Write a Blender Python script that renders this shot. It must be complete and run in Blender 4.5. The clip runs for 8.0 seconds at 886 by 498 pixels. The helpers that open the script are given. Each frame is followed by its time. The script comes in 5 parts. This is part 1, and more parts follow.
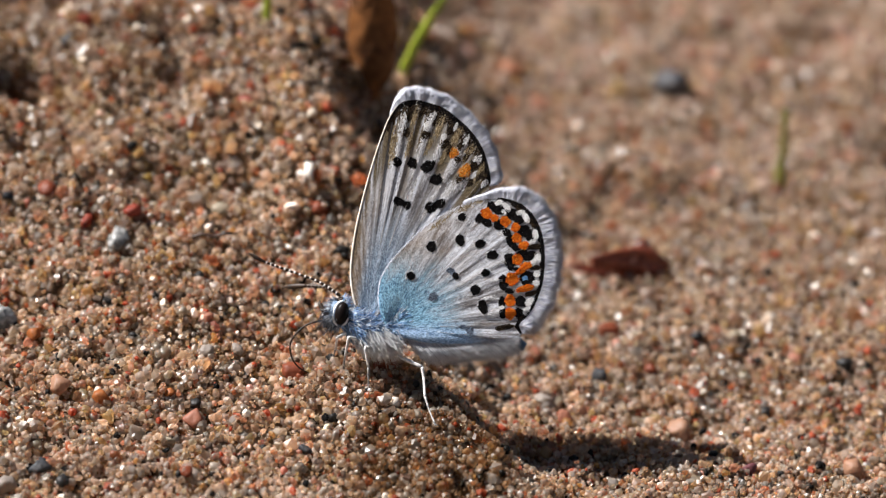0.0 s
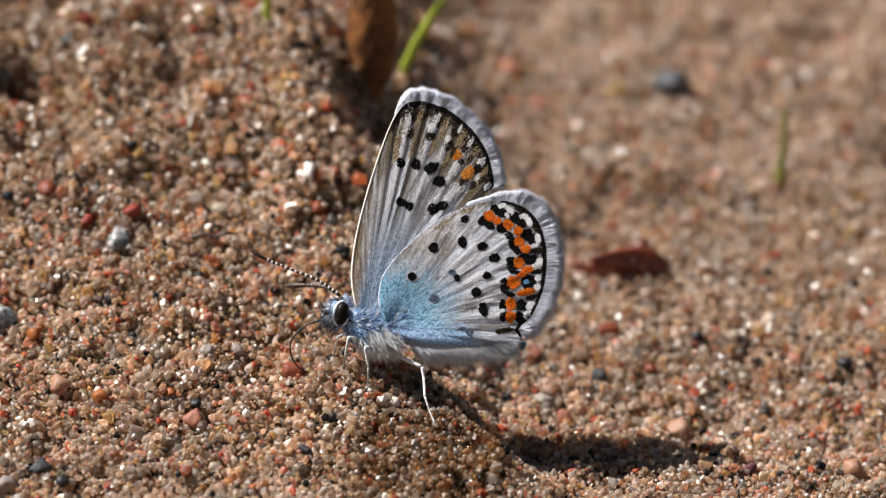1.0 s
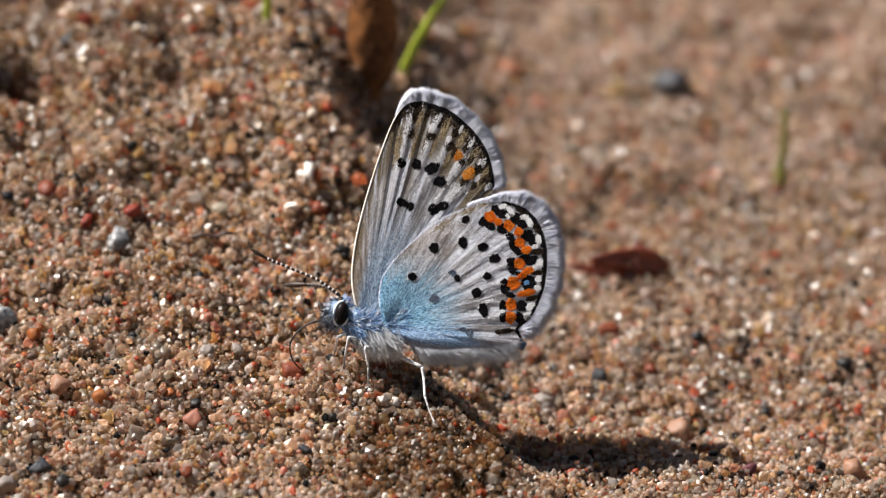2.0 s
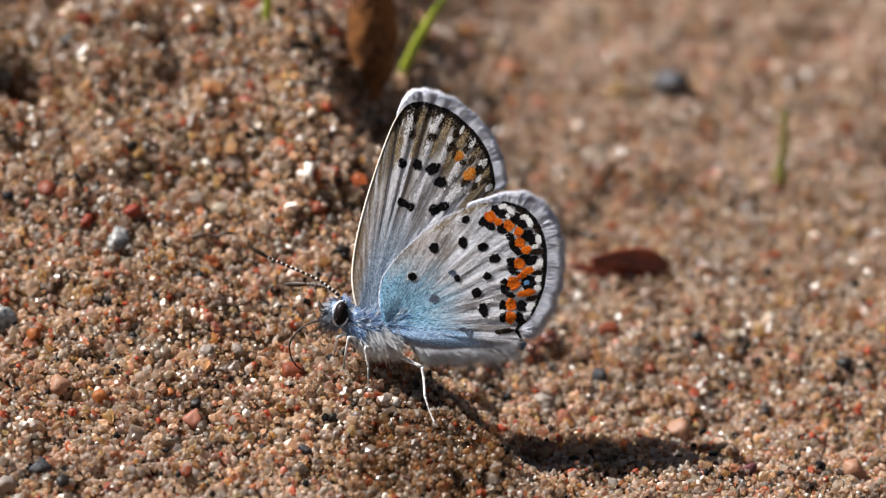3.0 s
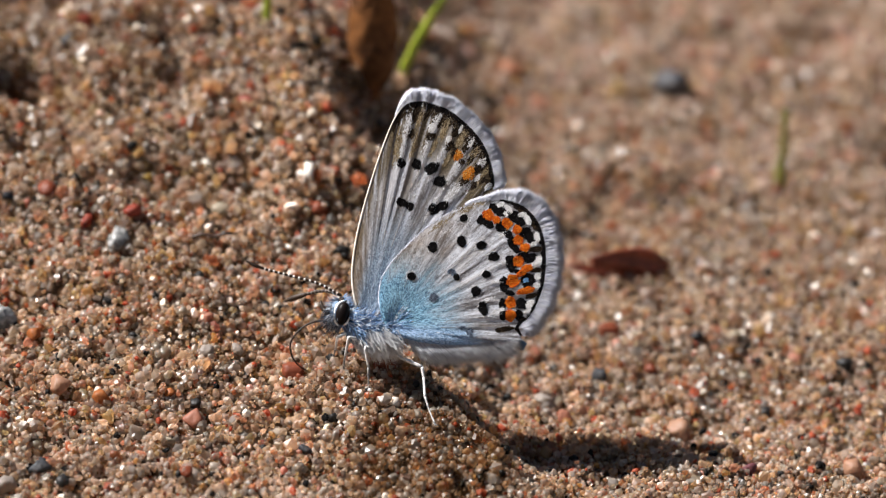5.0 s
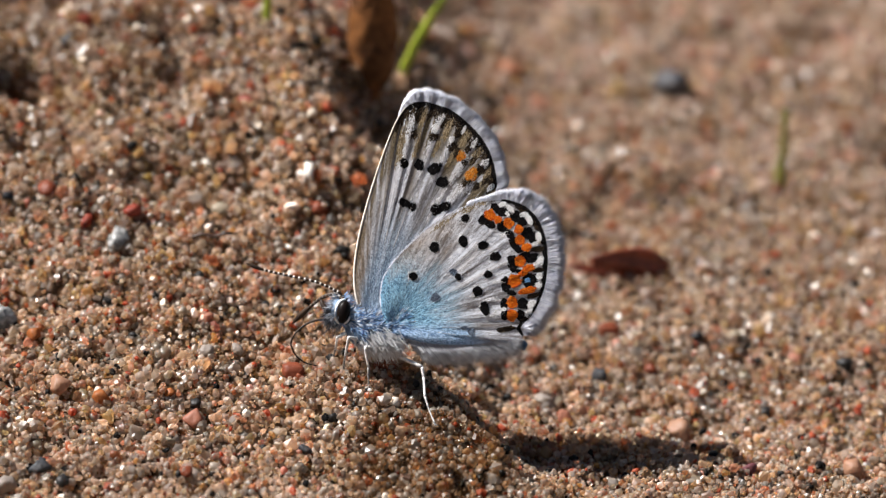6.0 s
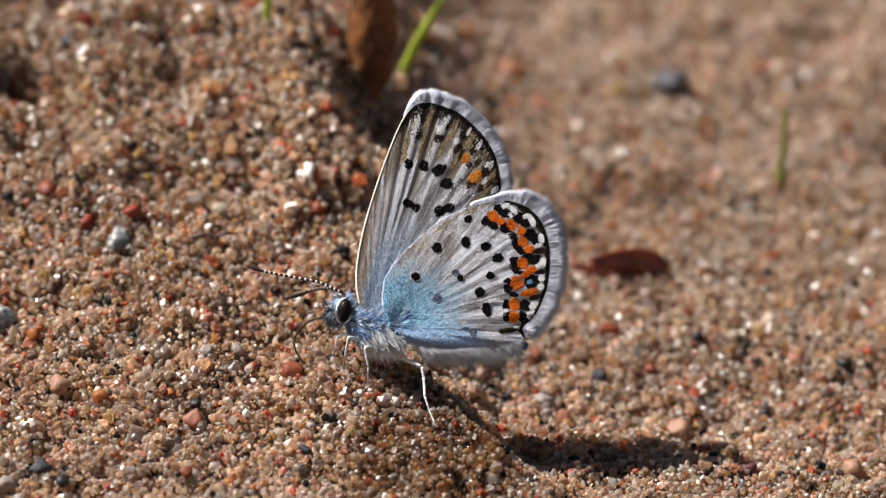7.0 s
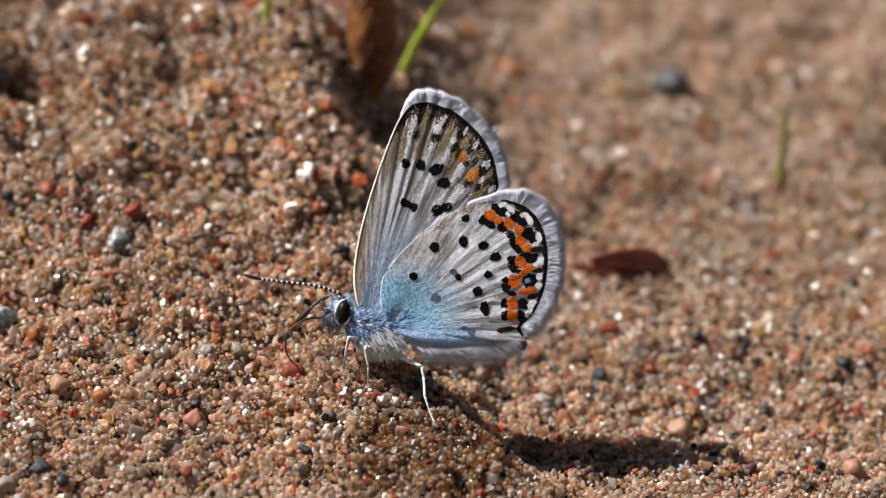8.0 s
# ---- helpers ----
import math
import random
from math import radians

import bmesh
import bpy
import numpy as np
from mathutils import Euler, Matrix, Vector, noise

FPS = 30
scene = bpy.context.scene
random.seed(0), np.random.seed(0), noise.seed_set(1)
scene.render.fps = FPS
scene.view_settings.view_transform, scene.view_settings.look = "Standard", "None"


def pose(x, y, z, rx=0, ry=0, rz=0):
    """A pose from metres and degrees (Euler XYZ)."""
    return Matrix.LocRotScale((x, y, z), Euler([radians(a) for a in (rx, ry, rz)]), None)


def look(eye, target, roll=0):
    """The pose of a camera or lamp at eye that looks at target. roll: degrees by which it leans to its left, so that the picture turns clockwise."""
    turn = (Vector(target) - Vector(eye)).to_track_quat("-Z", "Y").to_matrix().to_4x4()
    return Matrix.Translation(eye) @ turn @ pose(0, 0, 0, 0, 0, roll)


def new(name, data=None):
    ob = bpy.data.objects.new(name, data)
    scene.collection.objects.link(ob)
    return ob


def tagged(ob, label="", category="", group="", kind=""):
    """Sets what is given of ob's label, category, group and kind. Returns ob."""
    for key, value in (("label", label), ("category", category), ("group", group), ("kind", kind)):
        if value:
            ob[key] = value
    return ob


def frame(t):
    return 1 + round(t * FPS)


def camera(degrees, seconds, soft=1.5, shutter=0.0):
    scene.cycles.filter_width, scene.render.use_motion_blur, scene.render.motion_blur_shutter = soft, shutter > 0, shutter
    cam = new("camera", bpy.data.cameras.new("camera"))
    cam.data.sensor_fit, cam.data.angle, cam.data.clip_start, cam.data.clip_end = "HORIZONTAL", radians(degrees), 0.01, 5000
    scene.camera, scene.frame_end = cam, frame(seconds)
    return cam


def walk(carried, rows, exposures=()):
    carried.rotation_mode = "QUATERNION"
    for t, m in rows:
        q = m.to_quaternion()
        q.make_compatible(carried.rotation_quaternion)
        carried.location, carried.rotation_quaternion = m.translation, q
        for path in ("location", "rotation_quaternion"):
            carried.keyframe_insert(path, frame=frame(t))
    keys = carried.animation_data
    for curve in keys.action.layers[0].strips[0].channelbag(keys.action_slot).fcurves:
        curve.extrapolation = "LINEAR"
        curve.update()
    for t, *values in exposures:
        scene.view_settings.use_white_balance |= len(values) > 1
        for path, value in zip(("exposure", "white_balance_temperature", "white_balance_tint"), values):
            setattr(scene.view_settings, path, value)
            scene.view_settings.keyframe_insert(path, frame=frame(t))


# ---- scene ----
MM = 0.001
LEAN = pose(0, 0, 0, -25, 0, 0)  # tilts the butterfly back so its wings lie square to the camera's view

# ---- camera: on a tripod, close-up lens with shallow focus ----
cam = camera(9.802, 8.0, soft=1.22)
cam.data.dof.use_dof = True
cam.data.dof.focus_distance = 0.3195
cam.data.dof.aperture_fstop = 25.0
VIEW = look((0.00329, -0.28619, 0.14345), (0.00329, 0.00383, 0.00822))
walk(cam, [(0.0, VIEW), (8.0, VIEW)], [(0.0, 1.22), (8.0, 1.22)])

# ---- sun and sky ----
SUN_WAY = (LEAN.to_3x3() @ Vector((0.595, 0.185, -0.76))).normalized()
sun = new("sun", bpy.data.lights.new("sun", "SUN"))
sun.data.energy, sun.data.angle, sun.data.color = 5.0, radians(0.5), (0.98, 0.95, 0.93)
sun.matrix_basis = look((0, 0, 1), Vector((0, 0, 1)) + SUN_WAY)
world = bpy.data.worlds.new("sky")
scene.world = world
world.use_nodes = True
sky = world.node_tree.nodes.new("ShaderNodeTexSky")
sky.sky_type, sky.sun_disc = "NISHITA", False
sky.sun_elevation = math.asin(-SUN_WAY.z)
sky.sun_rotation = math.atan2(-SUN_WAY.x, -SUN_WAY.y)
world.node_tree.links.new(sky.outputs[0], world.node_tree.nodes["Background"].inputs[0])
world.node_tree.nodes["Background"].inputs[1].default_value = 0.022


# ---- materials ----
class Nodes:
    """A short way to write node trees."""

    def __init__(self, name):
        self.mat = bpy.data.materials.new(name)
        self.mat.use_nodes = True
        self.tree = self.mat.node_tree
        self.bsdf = self.tree.nodes["Principled BSDF"]
        self.out = self.tree.nodes["Material Output"]

    def add(self, kind, values=None, operation="", interpolation="", blend=""):
        n = self.tree.nodes.new("ShaderNode" + kind)
        if operation:
            n.operation = operation
        if blend:
            n.blend_type = blend
        if interpolation:
            n.interpolation_type = interpolation
        for k, v in (values or {}).items():
            self.put(n.inputs[k], v)
        return n

    def put(self, socket, v):
        if isinstance(v, bpy.types.NodeSocket):
            self.tree.links.new(v, socket)
        else:
            if isinstance(v, tuple) and len(v) == 3 and socket.type == "RGBA":
                v = (*v, 1)
            socket.default_value = v

    def math(self, op, a, b=0.0, c=0.0):
        n = self.add("Math", {0: a, 1: b, 2: c}, operation=op)
        return n.outputs[0]

    def step(self, a, b, x):
        n = self.add("MapRange", {0: x, 1: a, 2: b, 3: 0.0, 4: 1.0}, interpolation="SMOOTHSTEP")
        return n.outputs[0]

    def mix(self, f, a, b):
        n = self.add("MixRGB", {0: f, 1: a, 2: b})
        return n.outputs[0]

    def noise(self, vec, scale, detail=3.0, rough=0.55):
        n = self.add("TexNoise", {"Scale": scale, "Detail": detail, "Roughness": rough})
        if vec is not None:
            self.put(n.inputs["Vector"], vec)
        return n.outputs["Fac"]

    def ramp(self, f, stops, interp="LINEAR"):
        n = self.add("ValToRGB", {0: f})
        e = n.color_ramp.elements
        n.color_ramp.interpolation = interp
        while len(e) < len(stops):
            e.new(1.0)
        for el, (p, c) in zip(e, stops):
            el.position, el.color = p, (*c, 1)
        return n.outputs[0]

    def set(self, **values):
        for k, v in values.items():
            self.put(self.bsdf.inputs[k.replace("_", " ")], v)
        return self.mat

    def bump(self, h, strength, dist):
        n = self.add("Bump", {"Height": h, "Strength": strength, "Distance": dist})
        self.put(self.bsdf.inputs["Normal"], n.outputs[0])

    def coords(self, which="Object"):
        return self.add("TexCoord").outputs[which]


GRAIN_COLOURS = [
    (0.00, (0.92, 0.83, 0.67)), (0.14, (0.96, 0.92, 0.86)), (0.33, (0.90, 0.74, 0.52)), (0.44, (0.95, 0.86, 0.77)),
    (0.56, (0.91, 0.69, 0.56)), (0.63, (0.86, 0.77, 0.47)), (0.69, (0.98, 0.96, 0.94)), (0.79, (0.80, 0.34, 0.16)),
    (0.83, (0.88, 0.55, 0.42)), (0.865, (0.54, 0.32, 0.17)), (0.895, (0.80, 0.57, 0.24)), (0.93, (0.62, 0.17, 0.09)),
    (0.955, (0.24, 0.18, 0.14)), (0.98, (0.03, 0.03, 0.03))]


def sand_material(name, tint=None, clear=0.58):
    """Quartz and feldspar grains: every grain its own colour, cracked and glossy, with amber light coming through."""
    n = Nodes(name)
    rnd = n.add("NewGeometry").outputs["Random Per Island"]
    if tint is None:
        col = n.ramp(rnd, GRAIN_COLOURS, "CONSTANT")
    else:
        col = n.mix(n.noise(n.coords(), 1500, 4), tuple(c * 0.72 for c in tint), tuple(min(1, c * 1.25) for c in tint))
    crack = n.noise(n.coords(), 6500, 3, 0.65)
    fine = n.noise(n.coords(), 2600, 3)
    amber = n.add("MixRGB", {0: 1.0, 1: col, 2: (1.0, 0.885, 0.76)}, blend="MULTIPLY").outputs[0]
    col = n.mix(n.math("MULTIPLY", n.step(0.50, 0.68, fine), 0.45), col, amber)
    col = n.mix(n.math("MULTIPLY", n.step(0.56, 0.70, crack), 0.4), col, (0.88, 0.84, 0.78) if tint is None else tuple(min(1, c * 1.5 + 0.05) for c in tint))
    second = n.math("FRACT", n.math("MULTIPLY", rnd, 37.3))
    quartz = n.step(0.94, 0.935, rnd) if tint is None else 0.35
    damp = n.math("MULTIPLY_ADD", n.noise(n.coords(), 210, 3), 0.6, n.math("MULTIPLY", n.noise(n.coords(), 800, 2), 0.4))
    col = n.mix(n.math("MULTIPLY", n.step(0.46, 0.62, damp), 0.55), col, n.add("MixRGB", {0: 1.0, 1: col, 2: (0.74, 0.635, 0.51)}, blend="MULTIPLY").outputs[0])
    if tint is None:
        # grains turn darker and browner around a point high on the bank
        upper_dark = n.add("VectorMath", {0: n.coords(), 1: (-0.024, 0.030, 0.010)}, operation="DISTANCE").outputs["Value"]
        upper_dark = n.step(0.034, 0.012, n.math("MULTIPLY_ADD", n.noise(n.coords(), 120, 3), 0.016, upper_dark))
        col = n.mix(n.math("MULTIPLY", upper_dark, 0.5), col, n.add("MixRGB", {0: 1.0, 1: col, 2: (0.52, 0.42, 0.33)}, blend="MULTIPLY").outputs[0])
        # grains turn darker and more amber around a point just below the butterfly
        lower_dark = n.add("VectorMath", {0: n.coords(), 1: (0.003, -0.005, -0.0018)}, operation="DISTANCE").outputs["Value"]
        lower_dark = n.step(0.0075, 0.003, n.math("MULTIPLY_ADD", n.noise(n.coords(), 300, 3), 0.006, n.math("SUBTRACT", lower_dark, 0.003)))
        col = n.mix(n.math("MULTIPLY", lower_dark, 1.0), col, n.add("MixRGB", {0: 1.0, 1: col, 2: (0.56, 0.43, 0.28)}, blend="MULTIPLY").outputs[0])
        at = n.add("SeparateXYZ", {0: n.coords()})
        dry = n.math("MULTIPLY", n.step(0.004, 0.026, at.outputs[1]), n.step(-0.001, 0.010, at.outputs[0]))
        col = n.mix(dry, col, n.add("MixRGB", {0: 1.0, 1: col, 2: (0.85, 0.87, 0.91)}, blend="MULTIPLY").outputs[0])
    tone = n.math("MULTIPLY_ADD", n.math("FRACT", n.math("MULTIPLY", rnd, 91.7)), 0.46, 0.55)
    col = n.add("VectorMath", {0: col, 1: n.add("CombineXYZ", {0: tone, 1: n.math("MULTIPLY", tone, 0.945), 2: n.math("MULTIPLY", tone, 0.925)}).outputs[0]}, operation="MULTIPLY").outputs[0]
    limpid = n.math("MULTIPLY", quartz, n.step(0.57, 0.65, n.math("FRACT", n.math("MULTIPLY", rnd, 53.1)))) if tint is None else 0.0
    col = n.mix(n.math("MULTIPLY", limpid, 0.42), col, (0.99, 0.92, 0.81))
    shine = n.math("MULTIPLY_ADD", n.step(0.0, 0.25, second), 0.22, 0.14 if tint is None else 0.34)
    n.set(Base_Color=col, Roughness=shine, IOR=1.5, Specular_IOR_Level=n.math("MULTIPLY_ADD", quartz, 0.27 if tint is None else 0.1, 0.15),
          Transmission_Weight=n.math("MULTIPLY", n.math("MULTIPLY", quartz, n.step(0.02, 0.04, second)), n.math("MULTIPLY_ADD", limpid, 0.25, 0.62)))
    n.bump(n.math("MULTIPLY_ADD", crack, 0.6, fine), 0.3 if tint is None else 0.7, 0.00008)
    glow = n.add("MixRGB", {0: 1.0, 1: col, 2: (1.0, 0.84, 0.66)}, blend="MULTIPLY").outputs[0]
    through_light = n.add("BsdfTranslucent", {"Color": glow})
    m = n.add("MixShader", {0: n.math("MULTIPLY_ADD", limpid, -0.8 * clear, clear), 1: n.bsdf.outputs[0], 2: through_light.outputs[0]})
    glassy = n.add("BsdfTransparent", {"Color": (1.0, 0.97, 0.93)})
    m = n.add("MixShader", {0: n.math("MULTIPLY", n.math("SUBTRACT", quartz, limpid), 0.25), 1: m.outputs[0], 2: glassy.outputs[0]})
    n.tree.links.new(m.outputs[0], n.out.inputs[0])
    return n.mat


def plain(name, a, b, scale, rough=0.6, bump=0.0, dist=0.00005, glow_through=0.0, detail=4.0, spec=0.5):
    """A two-tone surface with grain, roughness and relief."""
    n = Nodes(name)
    f = n.noise(n.coords(), scale, detail)
    fine = n.noise(n.coords(), scale * 5, 2)
    col = n.mix(n.step(0.3, 0.7, n.math("MULTIPLY_ADD", fine, 0.35, n.math("MULTIPLY", f, 0.65))), a, b)
    n.set(Base_Color=col, Roughness=rough, Specular_IOR_Level=spec)
    if bump:
        n.bump(fine, bump, dist)
    if glow_through:
        t = n.add("BsdfTranslucent", {"Color": col})
        m = n.add("MixShader", {0: glow_through, 1: n.bsdf.outputs[0], 2: t.outputs[0]})
        n.tree.links.new(m.outputs[0], n.out.inputs[0])
    return n.mat


def wing_material(name, fore):
    """Scaled wing underside: streaked along the veins, blue dusting at the base, brown towards the tip of the forewing."""
    n = Nodes(name)
    uv = n.coords("UV")
    sep = n.add("SeparateXYZ", {0: uv})
    s, r = sep.outputs[0], sep.outputs[1]
    rnd = n.add("NewGeometry").outputs["Random Per Island"]
    rnd2 = n.math("FRACT", n.math("MULTIPLY", rnd, 57.7))

    def stretched(a, b):
        return n.add("CombineXYZ", {0: n.math("MULTIPLY", s, a), 1: n.math("MULTIPLY", r, b), 2: 0.0}).outputs[0]

    broad = n.noise(stretched(26, 2.4), 1.0, 2)
    hair = n.noise(stretched(110, 6), 1.0, 3)
    wander = n.math("MULTIPLY_ADD", n.noise(stretched(9, 3), 1.0, 3), 0.30, -0.15)
    depth = n.math("ADD", r, wander)
    tone = n.math("ADD", n.math("MULTIPLY", broad, 0.50), n.math("ADD", n.math("MULTIPLY", hair, 0.38), n.math("MULTIPLY_ADD", rnd, 0.07, 0.035)))
    col = n.ramp(n.step(0.38, 0.66, tone), [(0.0, (0.14, 0.125, 0.12)), (0.3, (0.38, 0.37, 0.38)), (0.6, (0.66, 0.67, 0.71)), (1.0, (0.92, 0.94, 0.98))])
    warm = n.noise(stretched(17, 1.3), 1.0, 2)
    col = n.mix(n.math("MULTIPLY", n.step(0.50, 0.66, warm), 0.4), col, n.mix(hair, (0.28, 0.23, 0.19), (0.76, 0.68, 0.62)))
    if fore:
        # brown and white streaks, with the shading of the wing's folds painted in
        fold_tone = n.noise(stretched(13, 0.5), 1.0, 2)
        col = n.mix(n.math("MULTIPLY", n.step(0.52, 0.38, fold_tone), 0.8), col, (0.20, 0.155, 0.11))
        col = n.mix(n.math("MULTIPLY", n.step(0.53, 0.66, fold_tone), 0.72), col, (0.93, 0.93, 0.95))
        ray = n.noise(stretched(46, 1.2), 1.0, 1)
        dusk = n.math("MULTIPLY", n.step(0.66, 0.84, depth), n.step(0.60, 0.50, ray))
        col = n.mix(n.math("MULTIPLY", dusk, 0.85), col, n.mix(rnd, (0.06, 0.042, 0.02), (0.25, 0.185, 0.09)))
        rib = n.math("MULTIPLY", n.step(0.30, 0.12, n.math("ADD", s, n.math("MULTIPLY", wander, 0.2))), n.step(0.25, 0.5, r))
        col = n.mix(n.math("MULTIPLY", rib, 0.75), col, n.mix(rnd, (0.15, 0.10, 0.055), (0.42, 0.31, 0.21)))
        blue = n.mix(n.step(0.25, 0.8, rnd2), (0.08, 0.17, 0.30), (0.46, 0.66, 0.84))
        col = n.mix(n.math("MULTIPLY", n.step(0.62, 0.18, depth), 0.66), col, blue)
    else:
        tan = n.math("MULTIPLY", n.step(0.34, 0.10, n.math("ADD", s, wander)), n.step(0.35, 0.6, r))
        col = n.mix(n.math("MULTIPLY", tan, 0.6), col, n.mix(rnd, (0.28, 0.18, 0.10), (0.72, 0.58, 0.44)))
        teal = n.mix(n.step(0.15, 0.65, rnd2), (0.04, 0.15, 0.28), (0.38, 0.70, 0.89))
        deep = n.mix(n.step(0.15, 0.6, rnd2), (0.10, 0.21, 0.38), (0.50, 0.70, 0.93))
        blue = n.mix(n.step(0.60, 0.85, s), teal, deep)
        span = n.add("VectorMath", {0: n.coords()}, operation="LENGTH").outputs["Value"]
        reach = n.math("SUBTRACT", n.math("MULTIPLY_ADD", wander, 0.012, span), n.math("MULTIPLY", n.step(0.64, 0.86, s), 0.0018))
        col = n.mix(n.math("MULTIPLY", n.step(0.0056, 0.0024, reach), 0.92), col, blue)
    col = n.mix(n.math("MULTIPLY", n.step(0.90, 0.98, rnd2), 0.45), col, (0.07, 0.065, 0.07))
    n.set(Base_Color=col, Roughness=0.7, Specular_IOR_Level=0.06)
    n.bump(hair, 0.25, 0.0001)
    t = n.add("BsdfTranslucent", {"Color": col})
    m = n.add("MixShader", {0: 0.07, 1: n.bsdf.outputs[0], 2: t.outputs[0]})
    n.tree.links.new(m.outputs[0], n.out.inputs[0])
    return n.mat


def scale_material(name, stops, spec=0.3):
    """Loose wing scales, each with a tone of its own."""
    n = Nodes(name)
    col = n.ramp(n.add("NewGeometry").outputs["Random Per Island"], stops)
    n.set(Base_Color=col, Roughness=0.65, Specular_IOR_Level=spec)
    return n.mat


def fur_material(name, stops, rough=0.5, through_hair=0.45):
    """Fine hairs, each with a tone of its own."""
    n = Nodes(name)
    col = n.ramp(n.add("NewGeometry").outputs["Random Per Island"], stops)
    n.set(Base_Color=col, Roughness=rough, Specular_IOR_Level=0.35)
    t = n.add("BsdfTranslucent", {"Color": col})
    m = n.add("MixShader", {0: through_hair, 1: n.bsdf.outputs[0], 2: t.outputs[0]})
    n.tree.links.new(m.outputs[0], n.out.inputs[0])
    return n.mat


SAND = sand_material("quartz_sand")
UNDER = plain("packed_sand", (0.10, 0.062, 0.032), (0.25, 0.17, 0.10), 700, 0.8, 0.8, 0.0003)
WING_F = wing_material("forewing_scales", True)
WING_H = wing_material("hindwing_scales", False)
BLACK_SCALE = scale_material("black_scales", [(0.0, (0.0015, 0.0013, 0.0015)), (0.8, (0.006, 0.005, 0.005)), (1.0, (0.03, 0.026, 0.026))], 0.06)
GREY_SCALE = scale_material("smoky_scales", [(0.0, (0.02, 0.025, 0.04)), (0.6, (0.08, 0.10, 0.14)), (1.0, (0.26, 0.34, 0.44))])
BROWN_SCALE = scale_material("dark_brown_scales", [(0.0, (0.006, 0.004, 0.003)), (0.7, (0.025, 0.016, 0.009)), (1.0, (0.12, 0.08, 0.045))], 0.1)
ORANGE_SCALE = scale_material("orange_scales", [(0.0, (0.36, 0.04, 0.002)), (0.2, (0.60, 0.085, 0.002)), (0.75, (0.78, 0.165, 0.004)), (1.0, (0.88, 0.32, 0.03))], 0.15)
YELLOW_SCALE = scale_material("ochre_scales", [(0.0, (0.12, 0.045, 0.006)), (0.4, (0.58, 0.15, 0.006)), (0.8, (0.74, 0.27, 0.02)), (1.0, (0.62, 0.48, 0.20))], 0.15)
WHITE_SCALE = scale_material("white_scales", [(0.0, (0.62, 0.60, 0.57)), (0.4, (0.84, 0.83, 0.81)), (1.0, (0.93, 0.93, 0.93))])
PALE_SCALE = scale_material("pale_scales", [(0.0, (0.45, 0.43, 0.41)), (0.4, (0.74, 0.73, 0.73)), (1.0, (0.91, 0.91, 0.93))])
OLIVE_SCALE = scale_material("olive_brown_scales", [(0.0, (0.12, 0.08, 0.035)), (0.5, (0.30, 0.22, 0.12)), (1.0, (0.54, 0.45, 0.31))], 0.1)
FRINGE_ROOT = plain("fringe_root_scales", (0.68, 0.69, 0.77), (0.88, 0.89, 0.96), 6000, 0.7, 0.3, 0.00003, 0.4, spec=0.1)
BLUE_SCALE = plain("metallic_blue_scales", (0.05, 0.14, 0.30), (0.20, 0.42, 0.70), 6000, 0.4, 0.3, 0.00003)
VEIN = plain("pale_vein", (0.30, 0.28, 0.26), (0.66, 0.64, 0.62), 2500, 0.55, 0.3, 0.00003)
COSTA = plain("cream_wing_edge", (0.55, 0.45, 0.34), (0.86, 0.80, 0.72), 2500, 0.5, 0.3, 0.00003)
FRINGE = fur_material("pale_fringe_hair", [(0.0, (0.60, 0.60, 0.68)), (0.35, (0.82, 0.83, 0.90)), (1.0, (0.97, 0.97, 0.99))], 0.7, 0.58)
FUR_BLUE = fur_material("blue_body_hair", [(0.0, (0.07, 0.15, 0.32)), (0.28, (0.24, 0.43, 0.72)), (0.58, (0.54, 0.72, 0.92)), (0.8, (0.93, 0.94, 0.96)), (1.0, (0.97, 0.97, 0.97))])
FUR_WHITE = fur_material("white_body_hair", [(0.0, (0.68, 0.67, 0.69)), (0.5, (0.87, 0.87, 0.88)), (1.0, (0.97, 0.97, 0.97))])
FUR_HEM = fur_material("grey_white_hem_hair", [(0.0, (0.40, 0.40, 0.43)), (0.3, (0.74, 0.74, 0.77)), (0.6, (0.90, 0.90, 0.92)), (1.0, (0.97, 0.97, 0.98))], 0.6, 0.62)
FUR_DARK = fur_material("dark_face_hair", [(0.0, (0.01, 0.01, 0.015)), (0.6, (0.05, 0.06, 0.08)), (1.0, (0.25, 0.27, 0.32))])
FUR_FACE = fur_material("grey_face_hair", [(0.0, (0.03, 0.035, 0.05)), (0.3, (0.20, 0.26, 0.36)), (0.7, (0.62, 0.66, 0.72)), (1.0, (0.88, 0.89, 0.91))])
SKIN = plain("dark_blue_cuticle", (0.04, 0.07, 0.12), (0.16, 0.24, 0.34), 2500, 0.6, 0.5, 0.00004)
EYE = plain("black_compound_eye", (0.004, 0.003, 0.003), (0.010, 0.006, 0.005), 9000, 0.4, 0.1, 0.00001, spec=0.08)
LEG = plain("white_scaled_leg", (0.42, 0.40, 0.38), (0.84, 0.83, 0.81), 3500, 0.5, 0.4, 0.00003)
FOOT = plain("dark_banded_foot", (0.02, 0.02, 0.02), (0.55, 0.54, 0.52), 4000, 0.5, 0.3, 0.00003)
HORN = plain("dark_brown_horn", (0.012, 0.008, 0.006), (0.05, 0.028, 0.016), 3000, 0.5, 0.2, 0.00002, spec=0.25)
RING_DIM = plain("dull_antenna_ring", (0.10, 0.08, 0.07), (0.28, 0.24, 0.2), 3000, 0.5)
RING = plain("white_antenna_ring", (0.6, 0.58, 0.55), (0.9, 0.88, 0.86), 3000, 0.5)


